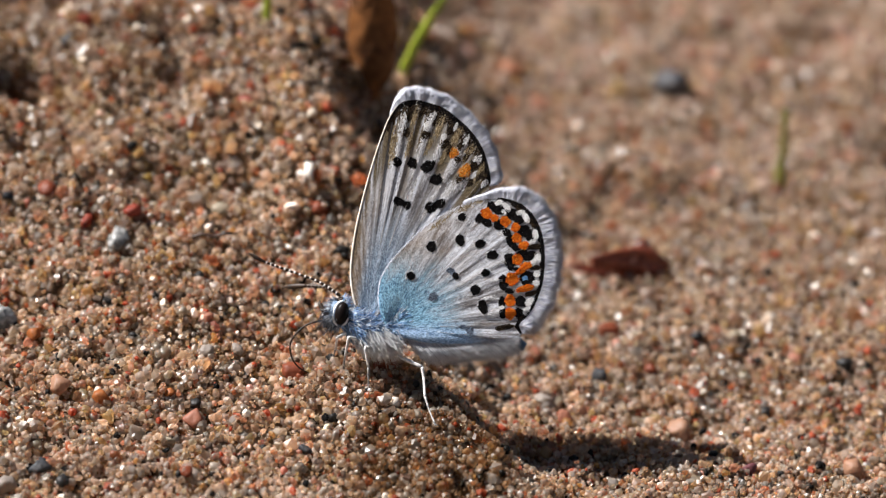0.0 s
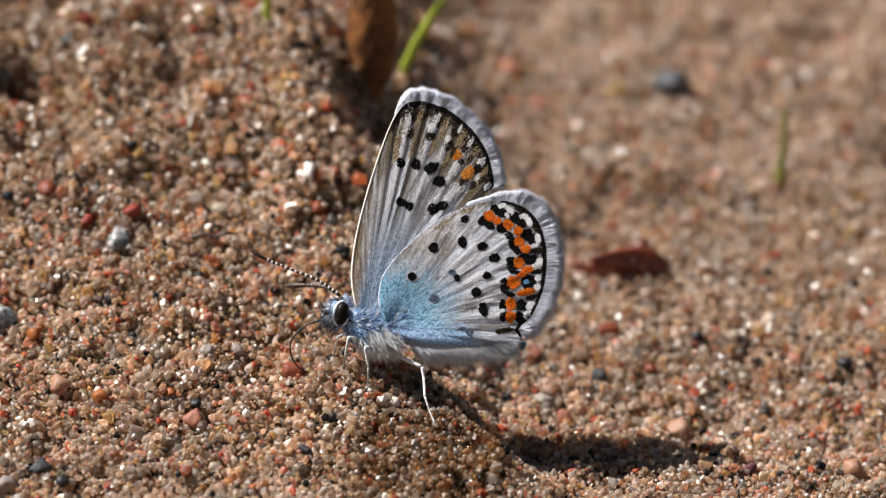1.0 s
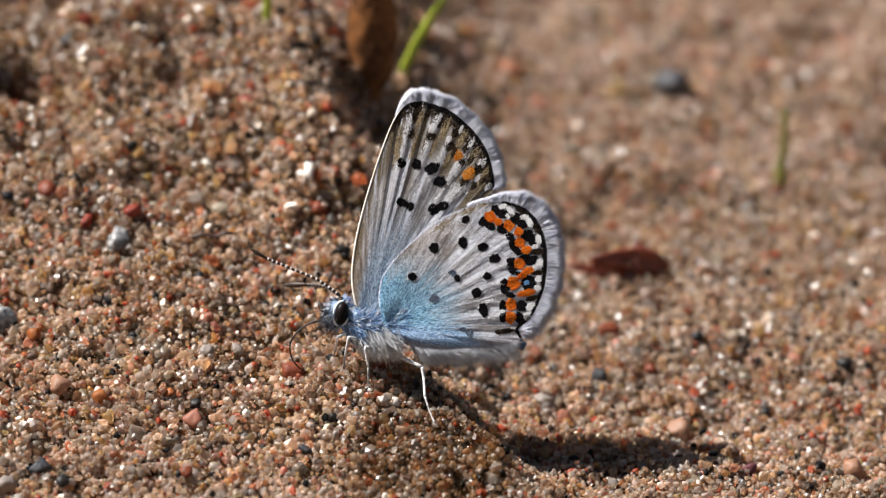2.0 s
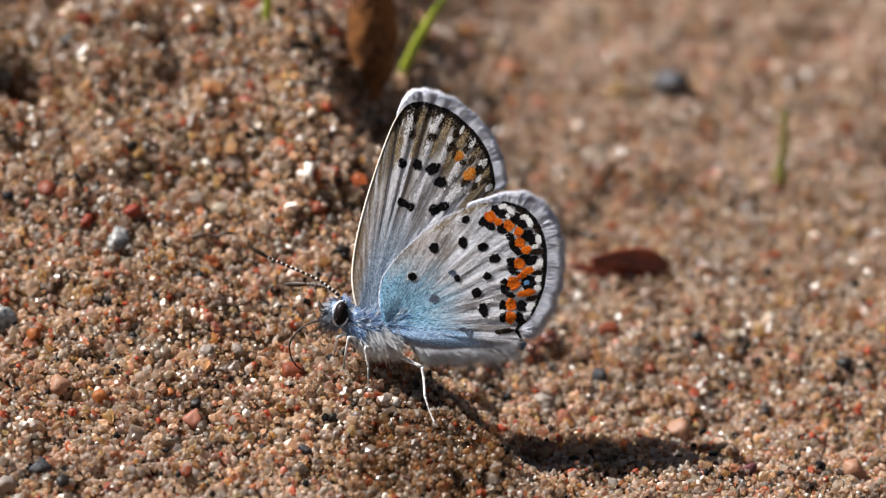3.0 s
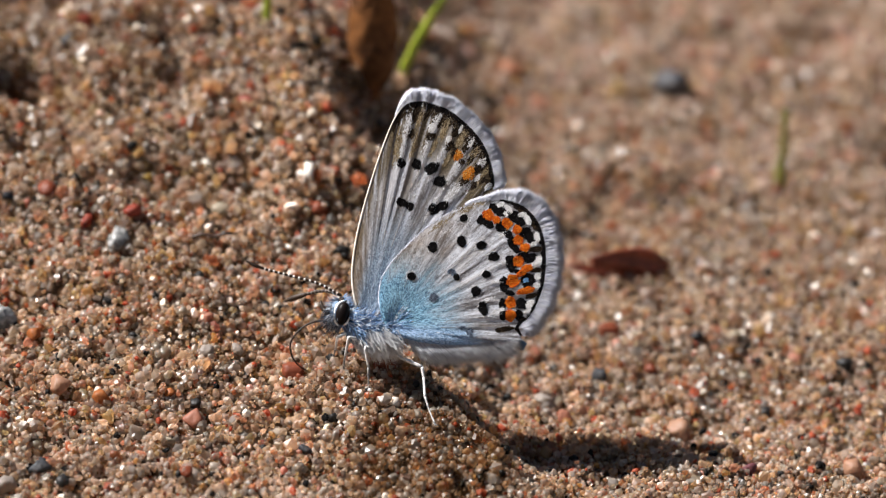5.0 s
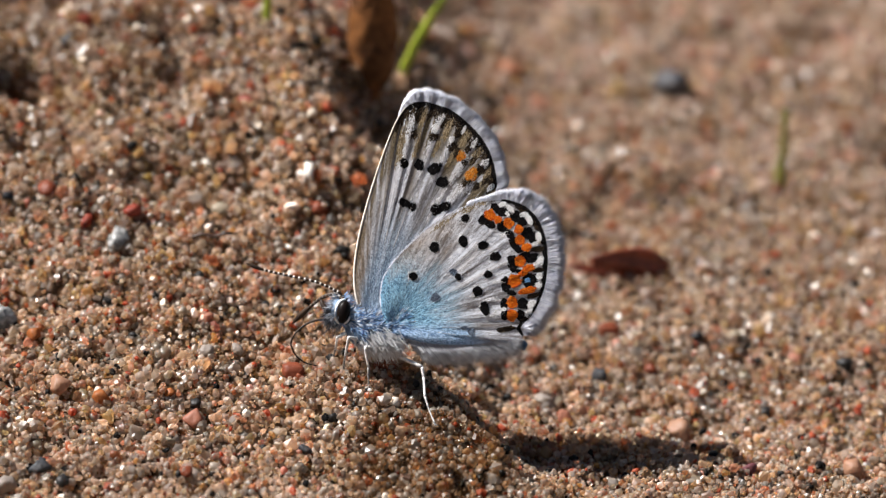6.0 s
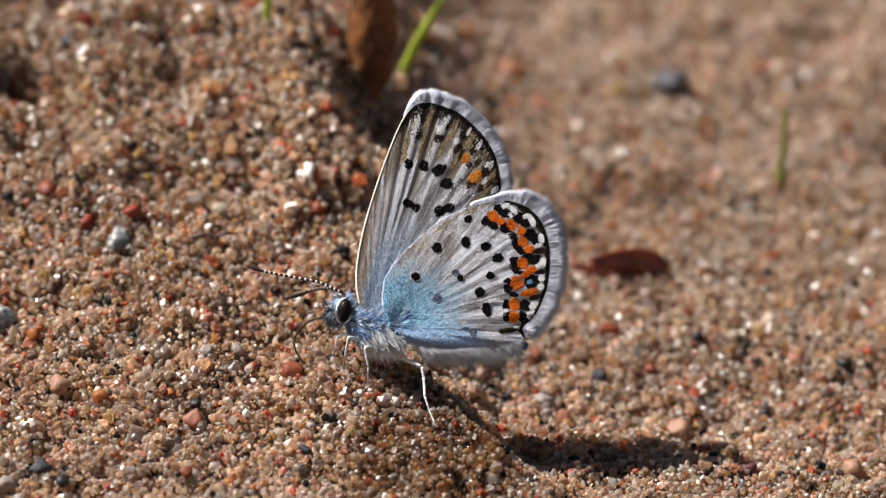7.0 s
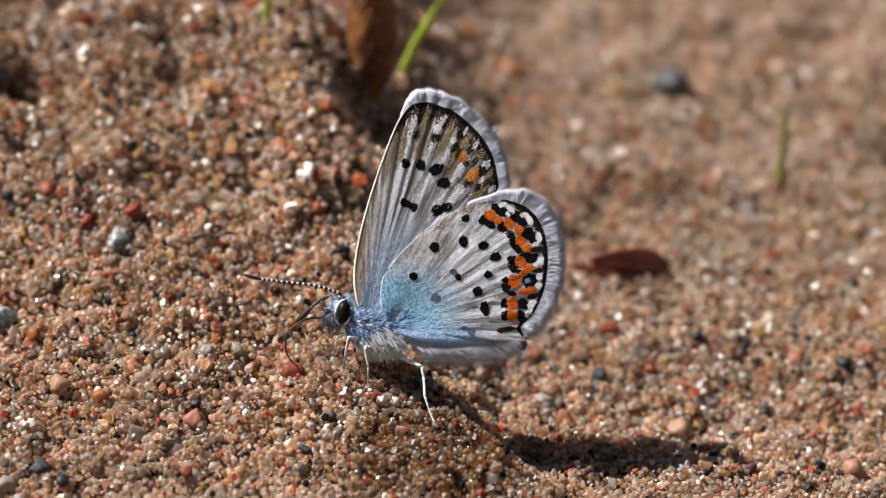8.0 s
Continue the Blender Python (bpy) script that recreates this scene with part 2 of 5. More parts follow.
# ---- mesh helpers, in millimetres ----
def mesh_from(name, verts, faces, material, smooth_faces=True, uv=None):
    """A mesh from vertices in mm and faces of any size."""
    me = bpy.data.meshes.new(name)
    me.from_pydata([(v[0] * MM, v[1] * MM, v[2] * MM) for v in verts], [], faces)
    me.materials.append(material)
    if smooth_faces:
        me.polygons.foreach_set("use_smooth", [True] * len(me.polygons))
    if uv is not None:
        layer = me.uv_layers.new(name="along")
        idx = np.empty(len(me.loops), dtype=np.int32)
        me.loops.foreach_get("vertex_index", idx)
        layer.data.foreach_set("uv", np.asarray(uv, dtype=np.float32)[idx].ravel())
    me.update()
    return me


def part(name, me, parent=None, m=None, label=""):
    """Links a mesh as one object under a thing or part."""
    ob = new(name, me)
    ob.parent = parent
    if m is not None:
        ob.matrix_basis = m
    return tagged(ob, label)


def thing(name, m, label, category, group="", kind=""):
    return tagged(_placed(new(name), m), label, category, group, kind)


def _placed(ob, m):
    ob.matrix_basis = m
    return ob


def join(*pieces):
    """Several (verts, faces) as one."""
    verts, faces = [], []
    for v, f in pieces:
        k = len(verts)
        verts += [tuple(p) for p in v]
        faces += [tuple(i + k for i in q) for q in f]
    return verts, faces


def curve_points(pts, n):
    """n points on a smooth curve through pts (any dimension)."""
    p = np.asarray(pts, float)
    p = np.vstack([2 * p[0] - p[1], p, 2 * p[-1] - p[-2]])
    t = np.linspace(0, len(p) - 3, n)
    i = np.clip(np.floor(t).astype(int), 0, len(p) - 4)
    u = (t - i)[:, None]
    a, b, c, d = p[i], p[i + 1], p[i + 2], p[i + 3]
    return 0.5 * (2 * b + (c - a) * u + (2 * a - 5 * b + 4 * c - d) * u ** 2 + (3 * b - a - 3 * c + d) * u ** 3)


def tube(pts, radii, n=24, sides=8, flat=1.0, rough=0.0, seed=0):
    """A closed tube along a smooth curve; flat squeezes it across. Returns verts, faces."""
    rng = np.random.default_rng(seed)
    c = curve_points(pts, n)
    rad = curve_points([[q] for q in radii], n)[:, 0].clip(0.001)
    verts, faces = [], []
    side = None
    for k in range(n):
        way = Vector(c[min(k + 1, n - 1)] - c[max(k - 1, 0)]).normalized()
        if side is None:
            side = way.cross(Vector((0.05, 1, 0.1))).normalized()
        side = (side - way * side.dot(way)).normalized()
        up = way.cross(side)
        for j in range(sides):
            a = 2 * math.pi * j / sides
            q = rad[k] * (1 + rough * rng.normal())
            verts.append(tuple(Vector(c[k]) + side * math.cos(a) * q + up * math.sin(a) * q * flat))
    for k in range(n - 1):
        for j in range(sides):
            a, b = k * sides + j, k * sides + (j + 1) % sides
            faces.append((a, b, b + sides, a + sides))
    faces.append(tuple(range(sides))[::-1])
    faces.append(tuple(range((n - 1) * sides, n * sides)))
    return verts, faces


def blob(centre, size, seed=0, rough=0.1, rings=10, sides=16, turn=None):
    """A rounded uneven body: an ellipsoid with dents. Returns verts, faces."""
    rng = np.random.default_rng(seed)
    ph = rng.uniform(0, 6.28, 9)
    turn = turn or Matrix.Identity(3)
    verts, faces = [], []
    for i in range(rings + 1):
        th = math.pi * (i + 0.02) / (rings + 0.04)
        for j in range(sides):
            a = 2 * math.pi * j / sides
            d = Vector((math.sin(th) * math.cos(a), math.sin(th) * math.sin(a), math.cos(th)))
            q = 1 + rough * (math.sin(3 * d.x + ph[0]) * math.sin(4 * d.y + ph[1]) + math.sin(5 * d.z + ph[2] + 2 * d.x) * 0.6)
            verts.append(tuple(Vector(centre) + turn @ Vector((d.x * size[0] * q, d.y * size[1] * q, d.z * size[2] * q))))
    for i in range(rings):
        for j in range(sides):
            a, b = i * sides + j, i * sides + (j + 1) % sides
            faces.append((a, a + sides, b + sides, b))
    faces.append(tuple(range(sides)))
    faces.append(tuple(range(rings * sides, (rings + 1) * sides))[::-1])
    return verts, faces


def hairs(roots, ways, lengths, width, rng, bend=0.25):
    """Many tapered hairs, each a thin three-sided spike that droops a little. Returns verts, faces."""
    verts, faces = [], []
    for p, w, ln in zip(roots, ways, lengths):
        w = Vector(w).normalized()
        a = w.cross(Vector(rng.normal(size=3))).normalized()
        b = w.cross(a)
        droop = (a * rng.normal() + b * rng.normal()) * bend * ln * 0.5
        k = len(verts)
        for f, q in ((0.0, 1.0), (0.55, 0.8)):
            c = Vector(p) + w * ln * f + droop * f * f
            for j in range(3):
                t = 2.094 * j
                verts.append(tuple(c + (a * math.cos(t) + b * math.sin(t)) * width * q * 0.5))
        verts.append(tuple(Vector(p) + w * ln + droop))
        for j in range(3):
            i2 = (j + 1) % 3
            faces.append((k + j, k + i2, k + 3 + i2, k + 3 + j))
            faces.append((k + 3 + j, k + 3 + i2, k + 6))
    return verts, faces


# ---- the ground ----
def lattice(ix, iy, seed):
    v = np.sin(ix * 127.1 + iy * 311.7 + seed * 74.7) * 43758.5453
    return v - np.floor(v)


def vnoise(x, y, seed=0):
    """Smooth noise between -1 and 1."""
    x, y = np.asarray(x, float), np.asarray(y, float)
    ix, iy = np.floor(x), np.floor(y)
    fx, fy = x - ix, y - iy
    fx, fy = fx * fx * (3 - 2 * fx), fy * fy * (3 - 2 * fy)
    a = lattice(ix, iy, seed) * (1 - fx) + lattice(ix + 1, iy, seed) * fx
    b = lattice(ix, iy + 1, seed) * (1 - fx) + lattice(ix + 1, iy + 1, seed) * fx
    return 2 * (a * (1 - fy) + b * fy) - 1


def smooth(a, b, x):
    t = np.clip((x - a) / (b - a), 0, 1)
    return t * t * (3 - 2 * t)


def ground_z(x, y):
    """Height of the sand in mm: a bank that climbs away on one side, lower open sand on the other."""
    x, y = np.asarray(x, float), np.asarray(y, float)
    yy = np.clip(y, -60, 140)
    rise = yy - 6 * np.logaddexp(0, (yy - 40) / 6) + 6 * np.logaddexp(0, (-14 - yy) / 6)
    bank = 0.45 * rise
    low = -4.3 - 0.13 * np.clip(x - 10, 0, 14) * (1 - smooth(6, 20, y)) + 0.03 * np.clip(y, -20, 6) + 0.14 * np.clip(y - 5, 0, 40) + 0.10 * np.clip(y - 45, 0, 40)
    edge = 2.0 + 0.72 * np.clip(-y, 0, 11) - 0.03 * np.clip(y, 0, 60) + 0.6 * vnoise(y / 4.5, 0 * y, 5)
    t = 1 - smooth(edge - 0.6 - 0.9 * np.clip(y - 0.5, 0, 4) - 0.28 * np.clip(y - 4.5, 0, 24), edge + 7.2 - 0.3 * np.clip(-y, 0, 8) + 0.35 * np.clip(y - 7, 0, 9), x)
    z = low + (bank - low) * t
    z = z + 0.55 * vnoise(x / 6.5, y / 6.5, 1) * smooth(2.5, 9, np.hypot(x, y)) + 0.36 * vnoise(x / 2.3, y / 2.3, 2) + 0.26 * vnoise(x / 1.1, y / 1.1, 9)
    z = z + (1 - t) * smooth(10, 30, y) * (1.1 * vnoise(x / 13, y / 9, 3) + 0.75 * vnoise(x / 6, y / 4, 4) + 0.25 * vnoise(x / 2, y / 2, 8))
    z = z + t * smooth(7, 18, y) * (1.7 * vnoise(x / 5, y / 5, 6) + 0.9 * vnoise(x / 2.4, y / 2.4, 12))
    z = z - 1.0 * np.exp(-((x + 3.5) ** 2 / 30 + (y - 10) ** 2 / 26))
    z = z - 3.6 * np.exp(-((x + 23.8) ** 2 / 6 + (y - 24.3) ** 2 / 5)) + 1.6 * np.exp(-((x + 27.6) ** 2 / 6 + (y - 26) ** 2 / 10))
    z = z + 0.4 * np.exp(-((x - 4.3) ** 2 / 9 + (y + 6.5) ** 2 / 8))
    far = smooth(110, 400, np.hypot(x, y))
    return z * (1 - far) - 2 * far


def spread(near, step, far, grow):
    """Even steps near the middle, then ever wider ones out to the far distance."""
    v = list(np.arange(-near, near + step / 2, step))
    while v[-1] < far:
        v.append(v[-1] + step * grow ** (len(v) - 2 * near / step))
    out = v[int(round(2 * near / step)) + 1:]
    return np.array([-q for q in out[::-1]] + v)


def build_ground():
    xs = spread(48, 0.8, 60000, 1.35)
    ys = spread(48, 0.8, 60000, 1.35) + 30
    gx, gy = np.meshgrid(xs, ys)
    gz = ground_z(gx, gy) - 0.55
    n, m = gx.shape
    verts = np.stack([gx, gy, gz], -1).reshape(-1, 3)
    i = np.arange(n * m).reshape(n, m)
    faces = np.stack([i[:-1, :-1], i[:-1, 1:], i[1:, 1:], i[1:, :-1]], -1).reshape(-1, 4).tolist()
    ob = new("ground", mesh_from("ground", verts.tolist(), faces, UNDER))
    tagged(ob, "packed brown sand under the loose grains", "ground", kind="structure")


def grain_shape(dirs, rng, facets=9):
    """A worn stone: a ball cut by rough planes."""
    d = dirs / np.linalg.norm(dirs, axis=1, keepdims=True)
    n = rng.normal(size=(facets, 3))
    n /= np.linalg.norm(n, axis=1, keepdims=True)
    off = rng.uniform(0.55, 0.92, facets)
    dots = d @ n.T
    cut = np.where(dots > 0.15, off / np.maximum(dots, 0.15), 9.0).min(1)
    r = 1 / (1 + (1 / np.minimum(cut, 1.4)) ** 20) ** (1 / 20) * 1.16
    return d * r[:, None] * (1 + 0.04 * rng.normal(size=(len(d), 1)))


def crystal(rng, corners):
    """A chipped quartz grain: the hull of a few uneven corners. Returns vertices and triangles."""
    k = np.arange(corners) + 0.5
    th, ph = np.arccos(1 - 2 * k / corners), k * 2.39996
    d = np.stack([np.sin(th) * np.cos(ph), np.sin(th) * np.sin(ph), np.cos(th)], -1) + rng.normal(0, 0.24, (corners, 3))
    d = d / np.linalg.norm(d, axis=1, keepdims=True) * rng.uniform(0.86, 1.10, (corners, 1))
    bm = bmesh.new()
    for p in d:
        bm.verts.new(p)
    got = bmesh.ops.convex_hull(bm, input=bm.verts)
    inside = {g for g in got["geom_interior"] + got["geom_unused"] if isinstance(g, bmesh.types.BMVert)}
    bmesh.ops.delete(bm, geom=list(inside), context="VERTS")
    bmesh.ops.recalc_face_normals(bm, faces=bm.faces)
    bm.verts.index_update()
    v, f = np.array([q.co[:] for q in bm.verts]), np.array([[q.index for q in face.verts] for face in bm.faces])
    bm.free()
    return v, f


def turns(rng, n):
    q = rng.normal(size=(n, 4))
    q /= np.linalg.norm(q, axis=1, keepdims=True)
    w, x, y, z = q.T
    return np.stack([1 - 2 * (y * y + z * z), 2 * (x * y - z * w), 2 * (x * z + y * w),
                     2 * (x * y + z * w), 1 - 2 * (x * x + z * z), 2 * (y * z - x * w),
                     2 * (x * z - y * w), 2 * (y * z + x * w), 1 - 2 * (x * x + y * y)], -1).reshape(n, 3, 3)


def scatter(rng, corners, places, sizes):
    """Vertices, faces and smoothness of one grain per place."""
    kinds = 36
    pick = rng.integers(0, kinds, len(places))
    vs, fs, sm, base = [], [], [], 0
    for k in range(kinds):
        v0, f0 = crystal(rng, int(rng.integers(corners - 3, corners + 4)))
        p, size = places[pick == k], sizes[pick == k]
        n = len(p)
        scale = size[:, None] * rng.uniform(0.66, 1.28, (n, 3))
        v = np.einsum("nij,nkj->nki", turns(rng, n), v0[None] * scale[:, None, :]) + p[:, None, :]
        vs.append(v.reshape(-1, 3))
        fs.append((f0[None] + (np.arange(n) * len(v0))[:, None, None]).reshape(-1, 3) + base)
        sm.append(np.full(n * len(f0), k % 3 == 0))
        base += n * len(v0)
    return np.concatenate(vs), np.concatenate(fs), np.concatenate(sm)


def jittered(rng, x0, x1, y0, y1, step):
    x, y = np.meshgrid(np.arange(x0, x1, step), np.arange(y0, y1, step))
    x, y = x.ravel(), y.ravel()
    return x + rng.uniform(-0.5, 0.5, len(x)) * step, y + rng.uniform(-0.5, 0.5, len(y)) * step


def crumbs(x, y):
    """Where loose grains have caked into little heaps: 0 to 1."""
    return smooth(0.05, 0.6, vnoise(x / 1.7, y / 1.7, 21) + 0.6 * vnoise(x / 0.9, y / 0.9, 22))


def build_sand():
    rng = np.random.default_rng(7)
    layers = []

    def lay(x, y, d, lift, corners, rough=0.17):
        z = ground_z(x, y) + lift + rng.uniform(-rough, rough + 0.03, len(x)) + 0.15 * (d - 0.36)
        layers.append(scatter(rng, corners, np.stack([x, y, z], -1), d / 2 * 1.12))

    def sizes(n, mid, spread_by, low, high):
        return np.clip(np.exp(rng.normal(math.log(mid), spread_by, n)), low, high)

    # sharp foreground: a bed, a loose top layer, fines between, and caked heaps
    for step, lift, keep, mid, corners in ((0.40, -0.26, 1.0, 0.43, 11), (0.31, 0.05, 0.77, 0.355, 17), (0.27, 0.04, 0.75, 0.20, 11)):
        x, y = jittered(rng, -31, 33, -14, 15, step)
        ok = rng.random(len(x)) < keep * (0.8 + 0.2 * crumbs(x, y))
        x, y = x[ok], y[ok]
        lay(x, y, sizes(len(x), mid, 0.32, 0.12, 0.90), lift + 0.22 * crumbs(x, y), corners)
    x, y = jittered(rng, -31, 33, -14, 15, 0.42)
    ok = rng.random(len(x)) < 0.75 * crumbs(x, y)
    x, y = x[ok], y[ok]
    lay(x, y, sizes(len(x), 0.34, 0.3, 0.15, 0.6), 0.42, 14)
    # the bank behind: one layer and loose grains on it; the open sand is finer
    for step, size, keep, bank, lift in ((0.46, 0.50, 1.0, True, 0.0), (0.50, 0.46, 0.7, True, 0.30), (0.38, 0.38, 1.0, False, 0.0), (0.60, 0.50, 0.4, False, 0.1)):
        x, y = jittered(rng, -42, 48, 15, 105, step)
        side = x < 1.5 - 0.03 * y
        ok = (rng.random(len(x)) < keep) & (np.abs(x - 3) < 32 + 0.13 * y) & (side == bank)
        x, y = x[ok], y[ok]
        lay(x, y, sizes(len(x), size, 0.34, 0.2, 1.3), lift + 0.25 * crumbs(x, y), 11 if bank else 9)
    base, vs, fs, sm = 0, [], [], []
    for v, f, m in layers:
        vs.append(v), fs.append(f + base), sm.append(m)
        base += len(v)
    v, f = np.concatenate(vs), np.concatenate(fs)
    me = bpy.data.meshes.new("sand_grains")
    me.vertices.add(len(v)), me.loops.add(f.size), me.polygons.add(len(f))
    me.vertices.foreach_set("co", (v * MM).astype(np.float32).ravel())
    me.loops.foreach_set("vertex_index", f.astype(np.int32).ravel())
    me.polygons.foreach_set("loop_start", np.arange(0, f.size, 3, dtype=np.int32))
    me.polygons.foreach_set("use_smooth", np.concatenate(sm))
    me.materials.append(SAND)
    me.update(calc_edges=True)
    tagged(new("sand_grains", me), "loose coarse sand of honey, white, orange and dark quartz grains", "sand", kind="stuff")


build_ground()
build_sand()


# ---- the butterfly: x forward to back, y through the body, z up along the wings ----
butterfly = thing("butterfly", LEAN, "small blue butterfly with closed spotted wings resting on sand", "butterfly")


class Wing:
    """A wing blade fanned out from its hinge to a smooth outline, with pleats along the veins."""

    def __init__(self, hinge, outline, veins, y0, bow, pleat, count=170, rings=64):
        self.hinge, self.veins, self.y0, self.bow, self.pleat = np.array(hinge), veins, y0, bow, pleat
        self.edge = curve_points(outline, count)
        self.rings = rings
        s, r = np.meshgrid(np.linspace(0, 1, count), np.linspace(0.02, 1, rings))
        self.s, self.r = s.ravel(), r.ravel()
        xz = self.place(self.s, self.r)
        self.x, self.z = xz[:, 0], xz[:, 1]
        self.y = self.depth(self.s, self.r)

    def place(self, s, r):
        k = np.clip(np.asarray(s) * (len(self.edge) - 1), 0, len(self.edge) - 1.001)
        i = np.floor(k).astype(int)
        e = self.edge[i] + (self.edge[i + 1] - self.edge[i]) * (k - i)[..., None]
        return self.hinge + np.asarray(r)[..., None] * (e - self.hinge)

    def depth(self, s, r):
        y = self.y0 + self.bow * (r - 0.5) ** 2
        for v in self.veins:
            y = y - self.pleat * np.exp(-((s - v) / 0.014) ** 2) * smooth(0.3, 0.7, r) + self.pleat * 0.55 * np.exp(-((s - v - 0.03) / 0.018) ** 2) * smooth(0.3, 0.7, r)
        return y

    def blade(self, name, material):
        c, n = len(self.edge), self.rings
        verts = np.stack([self.x - self.hinge[0], self.y, self.z - self.hinge[1]], -1).tolist()
        faces = [(i * c + j, i * c + j + 1, (i + 1) * c + j + 1, (i + 1) * c + j) for i in range(n - 1) for j in range(c - 1)]
        return mesh_from(name, verts, faces, material, uv=np.stack([self.s, self.r], -1))

    def surface(self, x, z):
        """The depth of the blade at a point of its plan."""
        i = np.argmin((self.x - x) ** 2 + (self.z - z) ** 2)
        return self.y[i]

    def patch(self, name, at, size, turn, material, seed, proud=0.05, ragged=0.12, dense=330):
        """A ragged cluster of coloured scales lying on the blade, all pointing away from the hinge."""
        rng = np.random.default_rng(seed)
        count = int(40 + dense * 2.4 * size[0] * size[1])
        a = rng.uniform(0, 2 * math.pi, count)
        lobes = 1 + ragged * (np.sin(3 * a + rng.uniform(0, 6.28)) * 0.6 + np.sin(5 * a + rng.uniform(0, 6.28)) * 0.6) + ragged * 0.7 * rng.normal(size=count)
        q = np.sqrt(rng.uniform(0, 1, count)) * lobes * 0.96 + 0.05 * rng.normal(size=count)
        u, v = q * np.cos(a) * size[0] / 2, q * np.sin(a) * size[1] / 2
        ca, sa = math.cos(radians(turn)), math.sin(radians(turn))
        x, z = at[0] + u * ca - v * sa, at[1] + u * sa + v * ca
        y = np.array([self.surface(*c) for c in zip(x, z)]) - (0.016 + 0.22 * proud) * rng.uniform(0.7, 1.0, count)
        return mesh_from(name, *self.leaves(x - self.hinge[0], y, z - self.hinge[1], rng, 0.16, (0.08, 0.15), (0.036, 0.06)), material, False)

    def leaves(self, x, y, z, rng, fan, lengths, widths):
        """Five-cornered scales at the given places, raised at their outer ends."""
        count = len(x)
        p = np.stack([x, z], -1)
        way = p / np.linalg.norm(p, axis=1, keepdims=True)
        a = rng.normal(0, fan, count)
        way = np.stack([way[:, 0] * np.cos(a) - way[:, 1] * np.sin(a), way[:, 0] * np.sin(a) + way[:, 1] * np.cos(a)], -1)
        side = np.stack([-way[:, 1], way[:, 0]], -1)
        ln, wd = rng.uniform(*lengths, count), rng.uniform(*widths, count)
        lift, roll = rng.uniform(0.004, 0.012, count), rng.normal(0, 0.003, count)
        corners = []
        for u, v, h in ((-0.5, -0.35, 0.004), (-0.5, 0.35, 0.004), (0.35, 0.5, 0.8), (0.5, 0.0, 1.0), (0.35, -0.5, 0.8)):
            c = p + way * (u * ln)[:, None] + side * (v * wd)[:, None]
            corners.append(np.stack([c[:, 0], y - 0.004 - lift * h - roll * v * 2, c[:, 1]], -1))
        verts = np.stack(corners, 1).reshape(-1, 3)
        return verts.tolist(), (np.arange(count)[:, None] * 5 + np.arange(5)[None]).tolist()

    def ribbon(self, name, s, r, width, material, proud=0.02):
        """A raised line that follows the blade at the given plan parameters."""
        p = self.place(np.asarray(s), np.asarray(r))
        y = self.depth(np.asarray(s), np.asarray(r)) - proud
        pts = np.stack([p[:, 0] - self.hinge[0], y, p[:, 1] - self.hinge[1]], -1)
        v, f = tube(pts, list(np.asarray(width)), n=len(pts), sides=6, flat=1.0)
        return mesh_from(name, v, f, material)

    def scales(self, name, count, material, seed):
        """Overlapping wing scales, each a tiny leaf raised at its outer end."""
        rng = np.random.default_rng(seed)
        e = self.edge - self.hinge
        de = np.gradient(e, axis=0)
        weight = np.abs(e[:, 0] * de[:, 1] - e[:, 1] * de[:, 0])
        s = (rng.choice(len(e), count, p=weight / weight.sum()) + rng.uniform(-0.5, 0.5, count)) / (len(e) - 1)
        s = np.clip(s, 0.001, 0.999)
        r = np.sqrt(rng.uniform(0.002, 0.985, count))
        p = self.place(s, r) - self.hinge
        verts, faces = self.leaves(p[:, 0], self.depth(s, r), p[:, 1], rng, 0.2, (0.13, 0.25), (0.045, 0.085))
        return mesh_from(name, verts, faces, material, False, np.repeat(np.stack([s, r], -1), 5, 0))

    def band(self, name, s0, s1, r0, r1, count, material, seed, proud=0.04):
        """A dark line of scales along the margin, ragged on its inner side."""
        rng = np.random.default_rng(seed)
        s = rng.uniform(s0, s1, count)
        scallop = 0.6 + 0.4 * np.sin(s * 105) ** 2
        ends = smooth(0, 0.05, s - s0) * smooth(0, 0.02, s1 - s)
        r = r1 - (r1 - r0) * rng.random(count) ** 1.4 * scallop * (0.3 + 0.7 * ends)
        p = self.place(s, r) - self.hinge
        y = self.depth(s, r) - (0.016 + 0.22 * proud) * rng.uniform(0.7, 1.0, count)
        return mesh_from(name, *self.leaves(p[:, 0], y, p[:, 1], rng, 0.3, (0.08, 0.15), (0.036, 0.06)), material, False)

    def spot_with_halo(self, name, at, size, turn, material, seed, ob, label, halo=1.32):
        part("halo", self.patch("halo", at, (size[0] * halo, size[1] * halo), turn, PALE_SCALE, seed + 1, 0.0, 0.2, dense=70), ob, label="pale ring of scales")
        part(name, self.patch(name, at, size, turn, material, seed, 0.12, 0.09, dense=450), ob, label=label)

    def fringe_base(self, name, s0, s1, length, material, seed, start=0.05):
        """The dense short scales at the root of the fringe: a ragged band round the margin."""
        rng = np.random.default_rng(seed)
        n = 420
        s = np.linspace(s0, s1, n)
        p = self.place(s, np.full(n, 0.99))
        ahead = np.gradient(p, axis=0)
        ahead /= np.linalg.norm(ahead, axis=1, keepdims=True)
        out = np.stack([-ahead[:, 1], ahead[:, 0]], -1)
        out *= np.sign(((p - self.hinge) * out).sum(1))[:, None]
        taper = 0.15 + 0.85 * smooth(0, start, s - s0) * smooth(0, 0.02, s1 - s)
        y = self.depth(s, np.ones(n))
